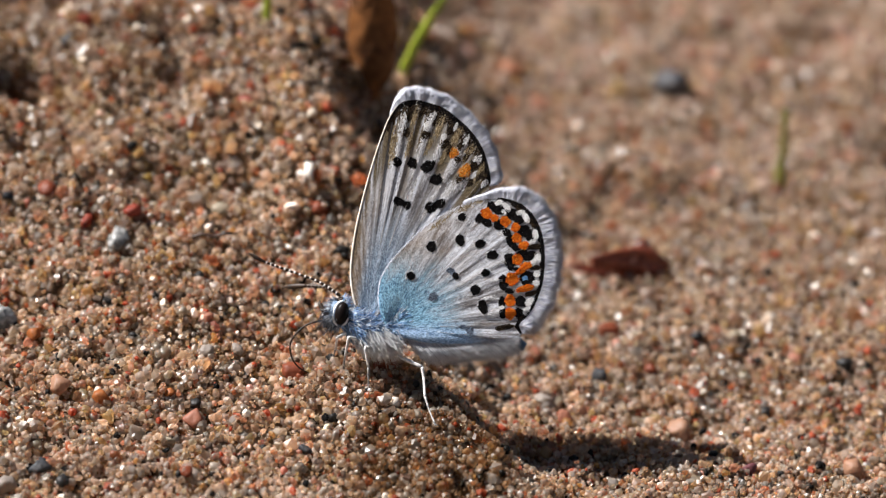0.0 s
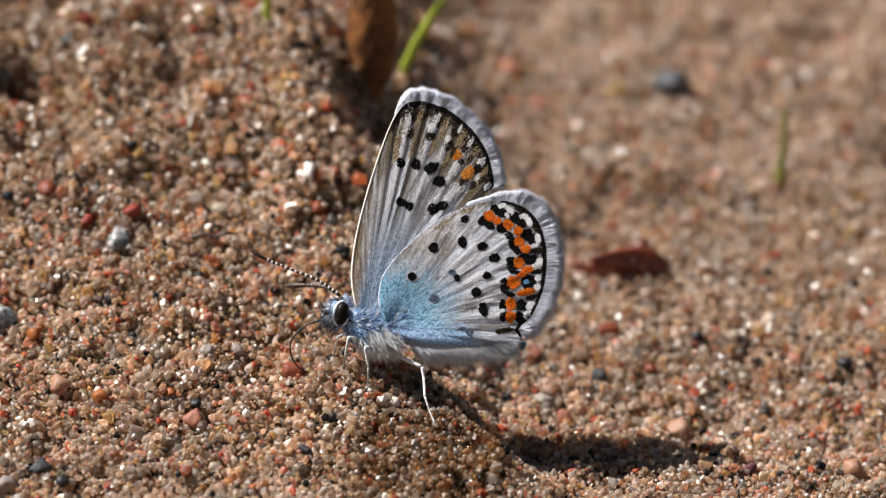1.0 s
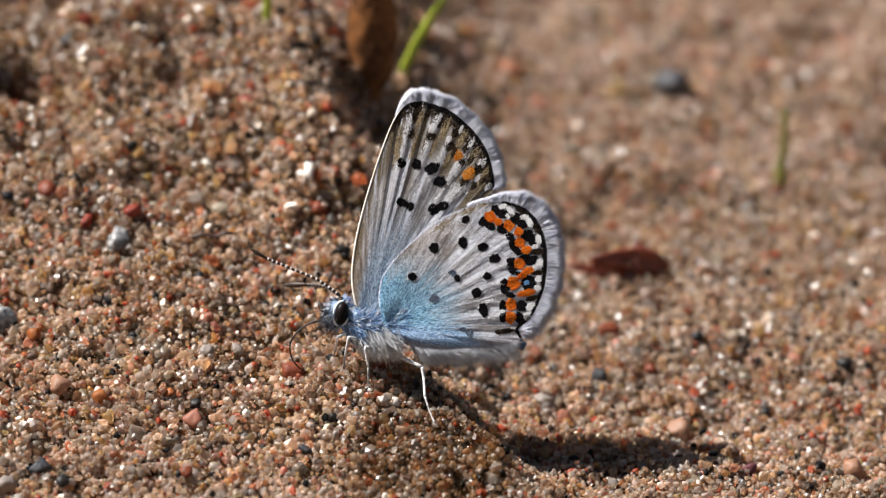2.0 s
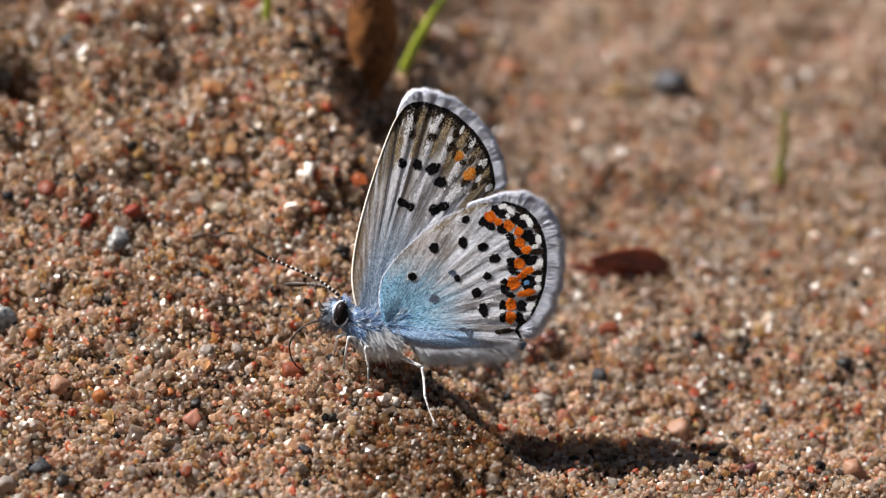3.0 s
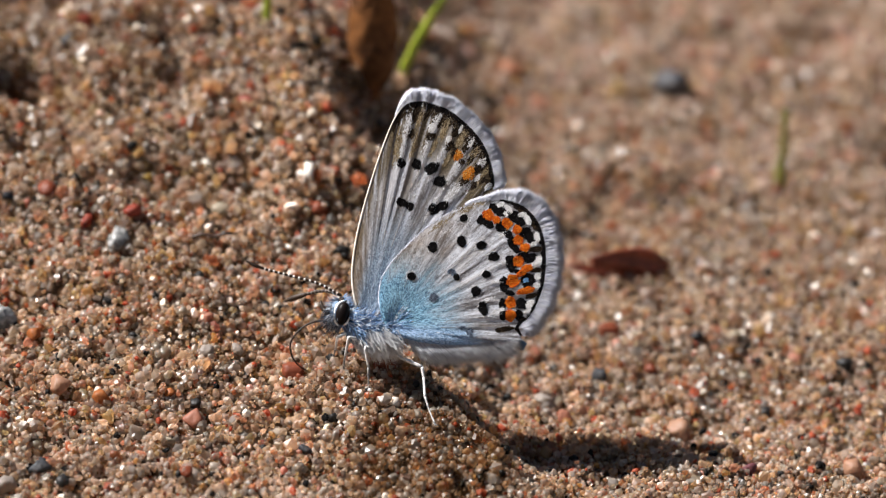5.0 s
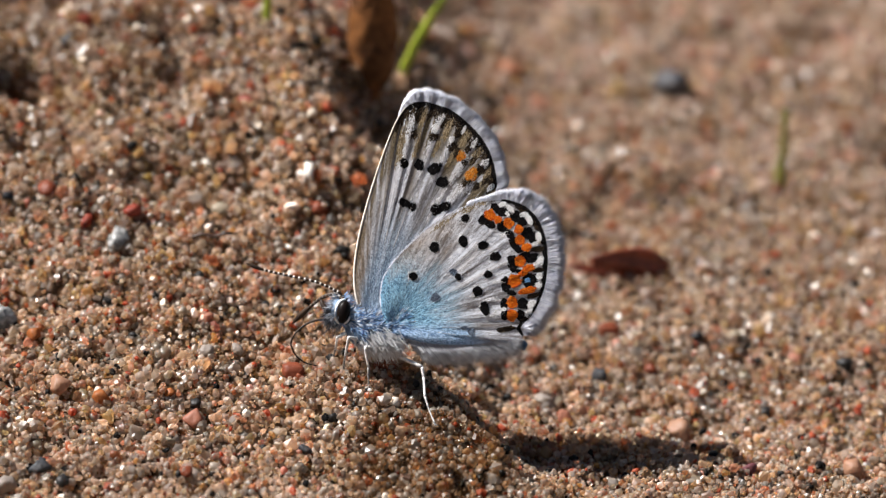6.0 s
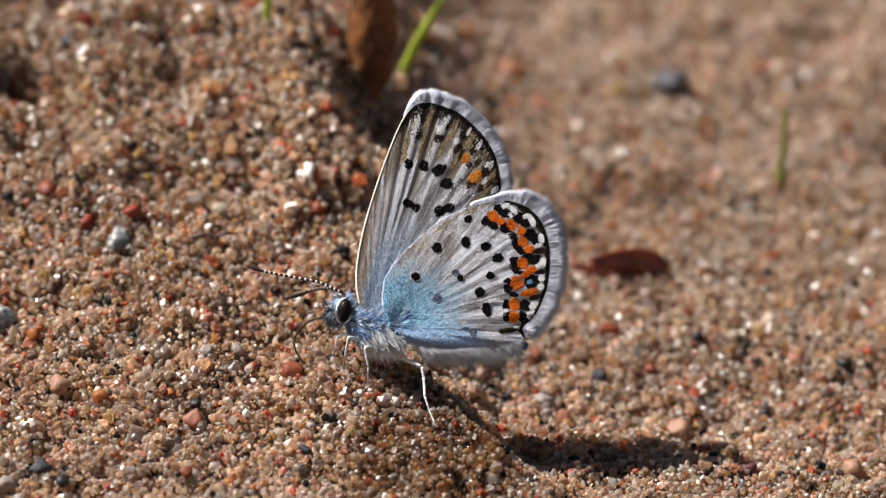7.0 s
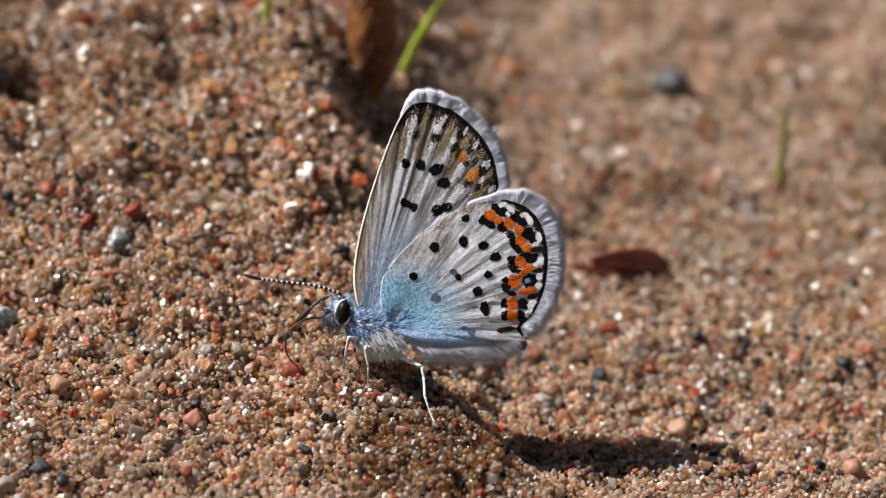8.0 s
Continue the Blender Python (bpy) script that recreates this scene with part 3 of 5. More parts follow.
        rows = [p + out * (length * taper * k * (1 + (0.13 * rng.normal(size=n) if k > 0.5 else 0)))[:, None] for k in (0.0, 0.45, 0.8)]
        verts = np.concatenate([np.stack([q[:, 0] - self.hinge[0], y + 0.012 * rng.normal(size=n), q[:, 1] - self.hinge[1]], -1) for q in rows])
        faces = [(i * n + j, i * n + j + 1, (i + 1) * n + j + 1, (i + 1) * n + j) for i in range(2) for j in range(n - 1)]
        return mesh_from(name, verts.tolist(), faces, material, False)

    def fringe(self, name, s0, s1, count, length, material, seed, inward=0.0, lean=0.0, start=0.05, width=0.042):
        """Fine hairs round the margin, in two loose rows."""
        rng = np.random.default_rng(seed)
        s = rng.uniform(s0, s1, count)
        root = self.place(s, 1.0 - inward * rng.uniform(0, 2, count) + rng.uniform(-0.008, 0.01, count))
        ahead = self.place(np.clip(s + 0.004, 0, 1), np.ones(count)) - self.place(np.clip(s - 0.004, 0, 1), np.ones(count))
        ahead /= np.linalg.norm(ahead, axis=1, keepdims=True)
        out = np.stack([-ahead[:, 1], ahead[:, 0]], -1)
        out *= np.sign(((root - self.hinge) * out).sum(1))[:, None]
        y = self.depth(s, np.ones(count)) + rng.uniform(-0.035, 0.015, count)
        tilt = lean + rng.normal(0, 0.17, count)
        ways = np.stack([out[:, 0] + tilt * ahead[:, 0], rng.normal(0, 0.045, count), out[:, 1] + tilt * ahead[:, 1]], -1)
        uneven = (1 + 0.07 * np.sin(s * 140) + rng.normal(0, 0.07, count)) * (0.2 + 0.8 * smooth(0, start, s - s0) * smooth(0, 0.02, s1 - s))
        roots = np.stack([root[:, 0] - self.hinge[0], y, root[:, 1] - self.hinge[1]], -1)
        v, f = hairs(roots, ways, length * uneven, width, rng, 0.12)
        return mesh_from(name, v, f, material)


def build_forewing():
    w = Wing((-1.47, 4.69),
             [(-1.75, 5.04), (-2.07, 6.13), (-2.17, 7.70), (-1.86, 9.80), (-1.23, 12.18), (-0.39, 14.70), (0.51, 16.90), (1.30, 17.98), (2.18, 18.20), (2.92, 18.06),
              (4.12, 17.56), (5.50, 16.32), (6.36, 14.94), (6.72, 13.37), (6.58, 12.43), (5.60, 10.85), (3.50, 8.75), (1.05, 6.30), (-0.70, 4.83)],
             (0.34, 0.42, 0.475, 0.525, 0.57, 0.615, 0.66, 0.71), -0.35, 0.5, 0.055)
    ob = part("forewing", w.blade("forewing", WING_F), butterfly, pose(w.hinge[0] * MM, 0, w.hinge[1] * MM), "grey-brown forewing underside with black spots")
    ob.modifiers.new("thickness", "SOLIDIFY").thickness = 0.04 * MM
    for at, size, turn in (((0.98, 14.35), (0.455, 0.56), 10), ((1.93, 14.21), (0.525, 0.665), 20), ((2.87, 14.00), (0.91, 0.595), 22),
                           ((3.33, 13.16), (0.735, 0.595), 0), ((0.98, 11.90), (0.665, 0.455), -25), ((1.47, 11.66), (0.49, 0.455), -40),
                           ((2.98, 11.48), (0.77, 0.63), 20), ((3.50, 11.66), (0.7, 0.49), 12), ((1.40, 18.17), (0.28, 0.385), 0)):
        part("spot", w.patch("spot", at, (size[0] * 1.05, size[1] * 1.05), turn, BLACK_SCALE, int(at[0] * 100) % 977), ob, label="velvety black spot")
    def radial(at):
        return math.degrees(math.atan2(at[1] - w.hinge[1], at[0] - w.hinge[0]))

    for name, material, proud, ragged, dense, label, marks in (
            ("pale_ray", PALE_SCALE, 0.025, 0.3, 110, "pale streak between veins", (
                ((1.40, 16.59), 2.31, 0.42), ((1.09, 15.09), 1.40, 0.32), ((2.59, 15.30), 1.89, 0.42), ((2.14, 13.97), 1.40, 0.35), ((3.50, 14.77), 1.75, 0.42), ((3.12, 16.94), 0.77, 0.35), ((4.34, 13.86), 1.75, 0.46), ((4.94, 12.92), 1.54, 0.49), ((2.49, 17.82), 0.91, 0.32), ((3.99, 12.39), 1.75, 0.42), ((1.79, 12.57), 2.10, 0.35), ((2.94, 11.69), 2.10, 0.35))),
            ("olive_ray", OLIVE_SCALE, 0.03, 0.3, 150, "olive-brown streak between veins", (
                ((2.31, 17.36), 1.54, 0.35), ((3.71, 16.49), 1.61, 0.39), ((4.73, 15.82), 1.40, 0.39), ((5.50, 14.84), 1.61, 0.39), ((5.99, 13.55), 1.26, 0.42), ((0.74, 15.30), 2.10, 0.42), ((1.79, 15.37), 1.61, 0.32), ((2.98, 15.30), 1.19, 0.28), ((3.85, 14.56), 1.19, 0.28))),
            ("dark_mark", BROWN_SCALE, 0.045, 0.2, 300, "dusky brown mark", (
                ((1.65, 16.14), 0.53, 0.39), ((1.89, 17.15), 0.70, 0.28), ((2.84, 15.96), 0.60, 0.53), ((3.47, 16.87), 0.70, 0.32), ((4.03, 15.30), 0.56, 0.60), ((4.38, 16.21), 0.70, 0.35), ((5.01, 15.30), 0.84, 0.32), ((4.24, 14.95), 0.63, 0.32), ((4.87, 13.13), 0.63, 0.53), ((5.71, 13.90), 0.60, 0.56), ((5.29, 14.49), 0.63, 0.32), ((5.99, 13.20), 0.56, 0.28), ((5.43, 12.85), 0.49, 0.28), ((4.73, 14.32), 0.35, 0.42))),
            ("white_mark", WHITE_SCALE, 0.06, 0.16, 300, "chalky white streak", (
                ((2.94, 16.49), 0.60, 0.46), ((3.36, 17.08), 0.56, 0.28), ((3.96, 15.79), 0.42, 0.32), ((5.32, 15.51), 0.63, 0.28), ((5.99, 14.28), 0.56, 0.42), ((6.34, 12.81), 0.56, 0.32), ((4.69, 16.35), 0.49, 0.21), ((5.67, 13.34), 0.49, 0.25)))):
        for at, ln, wd in marks:
            part(name, w.patch(name, at, (ln, wd), radial(at), material, int(at[1] * 100) % 991, proud, ragged, dense=dense), ob, label=label)
    for at, size in (((4.52, 14.77), (0.60, 0.52)), ((5.15, 13.62), (0.84, 0.66))):
        part("orange_mark", w.patch("orange_mark", at, size, radial(at), YELLOW_SCALE, int(at[1] * 80) % 991, 0.07, 0.14), ob, label="dull orange mark")
    part("margin_shade", w.band("margin_shade", 0.31, 0.755, 0.915, 0.985, 3200, BROWN_SCALE, 71), ob, label="dark brown band inside the fringe")
    part("margin_line", w.band("margin_line", 0.30, 0.755, 0.966, 0.994, 3400, BLACK_SCALE, 73, 0.07), ob, label="black line inside the fringe")
    s = np.linspace(0.02, 0.375, 50)
    part("front_edge", w.ribbon("front_edge", s, np.full(50, 1.0), np.linspace(0.09, 0.04, 50), COSTA), ob, label="cream thickened front edge")
    for v in w.veins[1::2]:
        r = np.linspace(0.34, 0.97, 24)
        part("vein", w.ribbon("vein", v + 0.015 * (1 - r), r, np.linspace(0.020, 0.016, 24), VEIN, 0.0), ob)
    part("fringe_base", w.fringe_base("fringe_base", 0.35, 0.765, 0.76, FRINGE_ROOT, 51, 0.08), ob, label="dense pale scales under the fringe")
    part("fringe", w.fringe("fringe", 0.35, 0.765, 8000, 0.70, FRINGE, 3, start=0.08), ob, label="pale grey hair fringe")
    tagged(part("scale_cover", w.scales("scale_cover", 42000, WING_F, 31), ob, label="overlapping grey-brown wing scales"), kind="stuff")
    return ob, w


def build_hindwing():
    w = Wing((0.00, 4.27),
             [(-0.35, 4.69), (-0.53, 5.95), (-0.25, 7.46), (1.02, 9.10), (3.08, 10.85), (5.15, 11.83), (7.07, 12.11), (8.44, 11.66), (9.28, 10.75), (9.70, 9.52),
              (9.77, 8.12), (9.56, 6.62), (8.93, 5.15), (8.12, 4.27), (8.19, 3.57), (6.65, 3.22), (4.55, 3.08), (2.45, 3.22), (0.77, 3.64)],
             (0.20, 0.30, 0.37, 0.43, 0.49, 0.545, 0.60, 0.66, 0.72, 0.80), -0.85, 0.9, 0.03)
    ob = part("hindwing", w.blade("hindwing", WING_H), butterfly, pose(w.hinge[0] * MM, 0, w.hinge[1] * MM), "grey hindwing underside, blue-dusted base, orange marks")
    ob.modifiers.new("thickness", "SOLIDIFY").thickness = 0.04 * MM
    for at, size, turn in (((2.77, 9.17), (0.595, 0.665), 0), ((4.55, 9.52), (0.525, 0.735), 20), ((5.78, 9.28), (0.63, 0.525), 0), ((6.55, 8.58), (0.7, 0.525), 0),
                           ((6.09, 7.49), (0.525, 0.455), 0), ((5.43, 6.44), (0.595, 0.63), 0), ((5.88, 5.39), (0.525, 0.91), 15), ((1.47, 7.39), (0.525, 0.455), -20),
                           ((4.69, 10.96), (0.525, 0.455), 20), ((4.24, 7.32), (0.315, 0.455), 30)):
        w.spot_with_halo("spot", at, (size[0] * 0.95, size[1] * 0.95), turn, BLACK_SCALE, int(at[0] * 100) % 977, ob, "velvety black spot")
    for at, size, turn in (((2.80, 6.06), (0.49, 0.49), 0), ((3.99, 7.60), (0.63, 0.315), -35), ((5.04, 3.92), (0.35, 0.455), 0), ((4.59, 4.20), (0.35, 0.175), 20)):
        part("grey_spot", w.patch("grey_spot", at, size, turn, GREY_SCALE, int(at[0] * 100) % 977), ob, label="smoky grey spot under blue dusting")
    for a, b, wd in (((6.02, 4.76), (7.00, 5.18), 14), ((6.02, 5.99), (6.93, 5.81), 8), ((6.86, 9.80), (7.49, 10.12), 8), ((6.76, 8.05), (7.49, 8.19), 8), ((6.37, 7.00), (7.14, 7.00), 8)):
        ln, at = math.hypot(b[0] - a[0], b[1] - a[1]), ((a[0] + b[0]) / 2, (a[1] + b[1]) / 2)
        part("pale_ray", w.patch("pale_ray", at, (ln, wd * 0.035), math.degrees(math.atan2(b[1] - a[1], b[0] - a[0])), PALE_SCALE, int(at[1] * 70) % 991, 0.03, 0.3, dense=130), ob, label="pale streak between veins")
    for name, material, proud, seed, label, marks in (
            ("dark_mark", BLACK_SCALE, 0.05, 40, "black crescent beside an orange mark", (
                ((5.81, 10.85), (0.56, 0.60), -40), ((6.23, 10.57), (0.63, 0.42), -30), ((6.93, 11.38), (0.77, 0.56), -30), ((6.51, 11.66), (0.49, 0.42), -30), ((6.97, 10.43), (0.63, 0.60), -50), ((7.42, 9.98), (0.56, 0.42), -40), ((7.81, 11.06), (0.84, 0.63), -35), ((8.19, 10.71), (0.56, 0.49), -40), ((7.70, 9.42), (0.84, 0.53), -70), ((7.98, 9.00), (0.49, 0.35), -30), ((8.54, 10.01), (0.84, 0.70), -30), ((8.86, 9.63), (0.49, 0.42), -60), ((7.60, 8.16), (1.05, 0.60), -80), ((8.09, 7.63), (0.56, 0.28), -20), ((8.75, 8.51), (0.91, 0.56), 10), ((8.37, 8.72), (0.63, 0.28), 10), ((7.18, 6.86), (0.91, 0.56), -85), ((7.53, 6.34), (0.56, 0.28), -20), ((8.65, 7.14), (0.91, 0.84), 0), ((7.07, 5.67), (0.63, 0.42), -90), ((7.11, 4.97), (0.63, 0.42), -90), ((8.23, 5.67), (0.70, 0.63), -80), ((8.09, 4.97), (0.63, 0.56), -70))),
            ("dusky_mark", BROWN_SCALE, 0.045, 400, "dusky line along a vein end", (
                ((8.19, 11.59), (0.91, 0.42), -25), ((9.07, 10.54), (0.70, 0.35), -55), ((9.14, 9.03), (0.91, 0.32), 5), ((9.17, 7.74), (0.77, 0.25), 5), ((8.89, 6.16), (0.84, 0.28), 15), ((8.37, 4.69), (0.70, 0.28), 15), ((7.21, 4.10), (1.19, 0.32), 8))),
            ("white_mark", WHITE_SCALE, 0.07, 90, "chalky white streak", (
                ((6.97, 11.80), (0.47, 0.28), 20), ((7.46, 11.52), (0.65, 0.28), -50), ((7.28, 11.20), (0.35, 0.22), -50), ((8.29, 11.17), (0.53, 0.26), 15), ((8.65, 10.85), (0.65, 0.31), -60), ((9.21, 9.77), (0.65, 0.34), -80), ((9.03, 9.38), (0.35, 0.28), 20), ((9.31, 8.33), (0.59, 0.37), -80), ((9.07, 8.09), (0.41, 0.28), 20), ((9.24, 7.35), (0.41, 0.39), 0), ((9.17, 6.76), (0.47, 0.37), -70), ((8.75, 5.64), (0.65, 0.39), 40), ((8.58, 5.08), (0.65, 0.34), 50), ((7.04, 5.32), (0.29, 0.22), 0))),
            ("orange_mark", ORANGE_SCALE, 0.085, 60, "bright orange crescent", (
                ((6.20, 11.17), (0.72, 0.60), -40), ((6.69, 10.85), (0.48, 0.44), -40), ((7.35, 10.64), (0.64, 0.57), -50), ((7.98, 10.26), (0.54, 0.50), -50), ((8.05, 9.59), (0.60, 0.57), -60), ((8.47, 9.14), (0.60, 0.48), 20), ((8.05, 8.29), (0.66, 0.63), -70), ((8.58, 7.84), (0.72, 0.44), 15), ((7.70, 7.07), (0.78, 0.76), -80), ((8.23, 7.56), (0.66, 0.38), 30), ((8.51, 6.48), (1.08, 0.41), 12), ((7.56, 5.74), (0.72, 0.63), -90), ((7.56, 4.94), (0.72, 0.63), -90)))):
        for k, (at, size, turn) in enumerate(marks):
            part(name, w.patch(name, at, size, turn, material, seed + k, proud, 0.10, dense=420), ob, label=label)
    for at, size, turn in (((5.15, 11.66), (2.3, 0.38), 24), ((3.4, 10.7), (2.0, 0.30), 38)):
        part("tan_shade", w.patch("tan_shade", at, size, turn, OLIVE_SCALE, int(at[0] * 100), 0.0, 0.25, dense=120), ob, label="tan shading along the front edge")
    part("blue_mark", w.patch("blue_mark", (8.51, 7.11), (0.30, 0.25), 0, BLUE_SCALE, 302, 0.13, 0.15), ob, label="metallic blue scales in a black dot")
    part("margin_line", w.band("margin_line", 0.33, 0.765, 0.968, 0.996, 3000, BLACK_SCALE, 72, 0.08), ob, label="black line inside the fringe")
    for v in w.veins:
        r = np.linspace(0.4, 0.97, 24)
        part("vein", w.ribbon("vein", v + 0.015 * (1 - r), r, np.linspace(0.016, 0.014, 24), VEIN, 0.0), ob)
    part("fringe_base", w.fringe_base("fringe_base", 0.27, 0.765, 1.0, FRINGE_ROOT, 52, 0.14), ob, label="dense pale scales under the fringe")
    part("fringe", w.fringe("fringe", 0.27, 0.765, 8500, 1.08, FRINGE, 5, start=0.14), ob, label="pale grey hair fringe")
    part("hem_hair", w.fringe("hem_hair", 0.785, 0.985, 6500, 1.75, FUR_HEM, 6, 0.16, -1.1, width=0.034), ob, label="long white hairs on the inner edge")
    part("front_hair", w.fringe("front_hair", 0.015, 0.36, 1000, 0.18, FRINGE, 8, 0.02, 1.3, width=0.026), ob, label="short pale hairs on the front edge")
    tagged(part("scale_cover", w.scales("scale_cover", 42000, WING_H, 32), ob, label="overlapping grey and blue wing scales"), kind="stuff")
    rng = np.random.default_rng(21)
    n = 160
    s, r = rng.uniform(0.12, 0.97, n), rng.uniform(0.03, 0.14, n)
    p0, p1 = w.place(s, r), w.place(s, r + 0.1)
    roots = np.stack([p0[:, 0] - w.hinge[0], w.depth(s, r) - 0.01, p0[:, 1] - w.hinge[1]], -1)
    ways = np.stack([p1[:, 0] - p0[:, 0], -0.12 * np.ones(n) * np.linalg.norm(p1 - p0, axis=1), p1[:, 1] - p0[:, 1]], -1)
    v, f = hairs(roots, ways, rng.uniform(0.25, 0.6, n), 0.025, rng, 0.2)
    part("base_hair", mesh_from("base_hair", v, f, FUR_BLUE), ob, label="blue hairs over the wing base")
    return ob, w


def far_wing(name, w, material):
    """The opposite wing, folded flat behind its twin."""
    verts = np.stack([w.x - w.hinge[0], -w.y + 0.1 + 0.03 * (w.z - w.hinge[1]), w.z - w.hinge[1]], -1).tolist()
    c, n = len(w.edge), w.rings
    faces = [(i * c + j, i * c + j + 1, (i + 1) * c + j + 1, (i + 1) * c + j) for i in range(n - 1) for j in range(c - 1)]
    me = mesh_from(name, verts, faces, material, uv=np.stack([w.s, w.r], -1))
    ob = part(name, me, butterfly, pose(w.hinge[0] * MM, 0, w.hinge[1] * MM), "opposite wing folded behind")
    ob.modifiers.new("thickness", "SOLIDIFY").thickness = 0.04 * MM
    return ob


forewing, plan_f = build_forewing()
hindwing, plan_h = build_hindwing()
far_forewing = far_wing("forewing", plan_f, WING_F)
far_hindwing = far_wing("hindwing", plan_h, WING_H)


def at3(p, y):
    return (p[0], y, p[1])


def build_body():
    """Thorax and abdomen under the fur."""
    rng = np.random.default_rng(11)
    v, f = tube([at3((-2.52, 4.69), 0), at3((-1.75, 4.10), 0), at3((-0.77, 3.78), 0), at3((0.35, 3.57), 0.05)], [0.55, 1.05, 1.15, 0.75], 18, 18)
    thorax = part("thorax", mesh_from("thorax", v, f, SKIN), butterfly, label="furry blue thorax")
    v, f = tube([at3((0.18, 3.85), 0.1), at3((2.45, 3.85), 0.15), at3((5.25, 3.75), 0.15), at3((7.53, 3.40), 0.1), at3((8.45, 2.98), 0.1)], [0.62, 0.62, 0.55, 0.42, 0.26], 30, 16)
    abdomen = part("abdomen", mesh_from("abdomen", v, f, SKIN), butterfly, label="slim dark abdomen with pale hairs")
    n = 2600
    t = rng.uniform(0, 1, n)
    spine = curve_points([at3((-2.52, 4.69), 0), at3((-1.75, 4.10), 0), at3((-0.77, 3.78), 0), at3((0.42, 3.50), 0.05)], 100)[(t * 99).astype(int)]
    a = rng.uniform(0, 2 * math.pi, n)
    rad = 0.55 + 0.55 * np.sin(np.pi * np.clip(t * 0.9 + 0.1, 0, 1))
    out = np.stack([np.zeros(n), -np.cos(a), np.sin(a)], -1)
    roots = spine + out * rad[:, None] * 0.92
    ways = out * 0.55 + np.array([0.85, 0, -0.25]) + rng.normal(0, 0.25, (n, 3))
    low = out[:, 2] < -0.55
    v, f = hairs(roots[~low], ways[~low], rng.uniform(0.5, 1.1, (~low).sum()), 0.05, rng)
    part("fur", mesh_from("fur", v, f, FUR_BLUE), thorax, label="blue thorax hair")
    ways = ways + np.array([-0.1, -0.15, -0.9])
    v, f = hairs(roots[low], ways[low], rng.uniform(0.5, 1.2, low.sum()), 0.05, rng)
    part("belly_fur", mesh_from("belly_fur", v, f, FUR_WHITE), thorax, label="white tufted belly hair")
    n = 620
    c0 = np.array(at3((-0.49, 3.64), -1.22))
    roots = c0 + rng.normal(0, 1, (n, 3)) * np.array([0.42, 0.12, 0.22])
    v, f = hairs(roots, np.array([0.55, -0.06, -0.85]) + rng.normal(0, 0.14, (n, 3)), rng.uniform(0.8, 1.7, n), 0.045, rng)
    part("breast_tuft", mesh_from("breast_tuft", v, f, FUR_WHITE), thorax, label="white tuft of breast hair")
    n = 900
    t = rng.uniform(0, 1, n)
    spine = curve_points([at3((0.18, 3.70), 0.1), at3((2.45, 3.65), 0.15), at3((5.25, 3.55), 0.15), at3((7.40, 3.40), 0.1)], 100)[(t * 99).astype(int)]
    a = rng.uniform(math.pi * 0.9, math.pi * 2.1, n)
    out = np.stack([np.zeros(n), -np.cos(a) , np.sin(a)], -1)
    v, f = hairs(spine + out * 0.42, out * 0.4 + np.array([0.9, 0, -0.1]) + rng.normal(0, 0.2, (n, 3)), rng.uniform(0.25, 0.5, n), 0.04, rng)
    part("fur", mesh_from("fur", v, f, FUR_WHITE), abdomen, label="pale abdomen hair")
    return thorax, abdomen


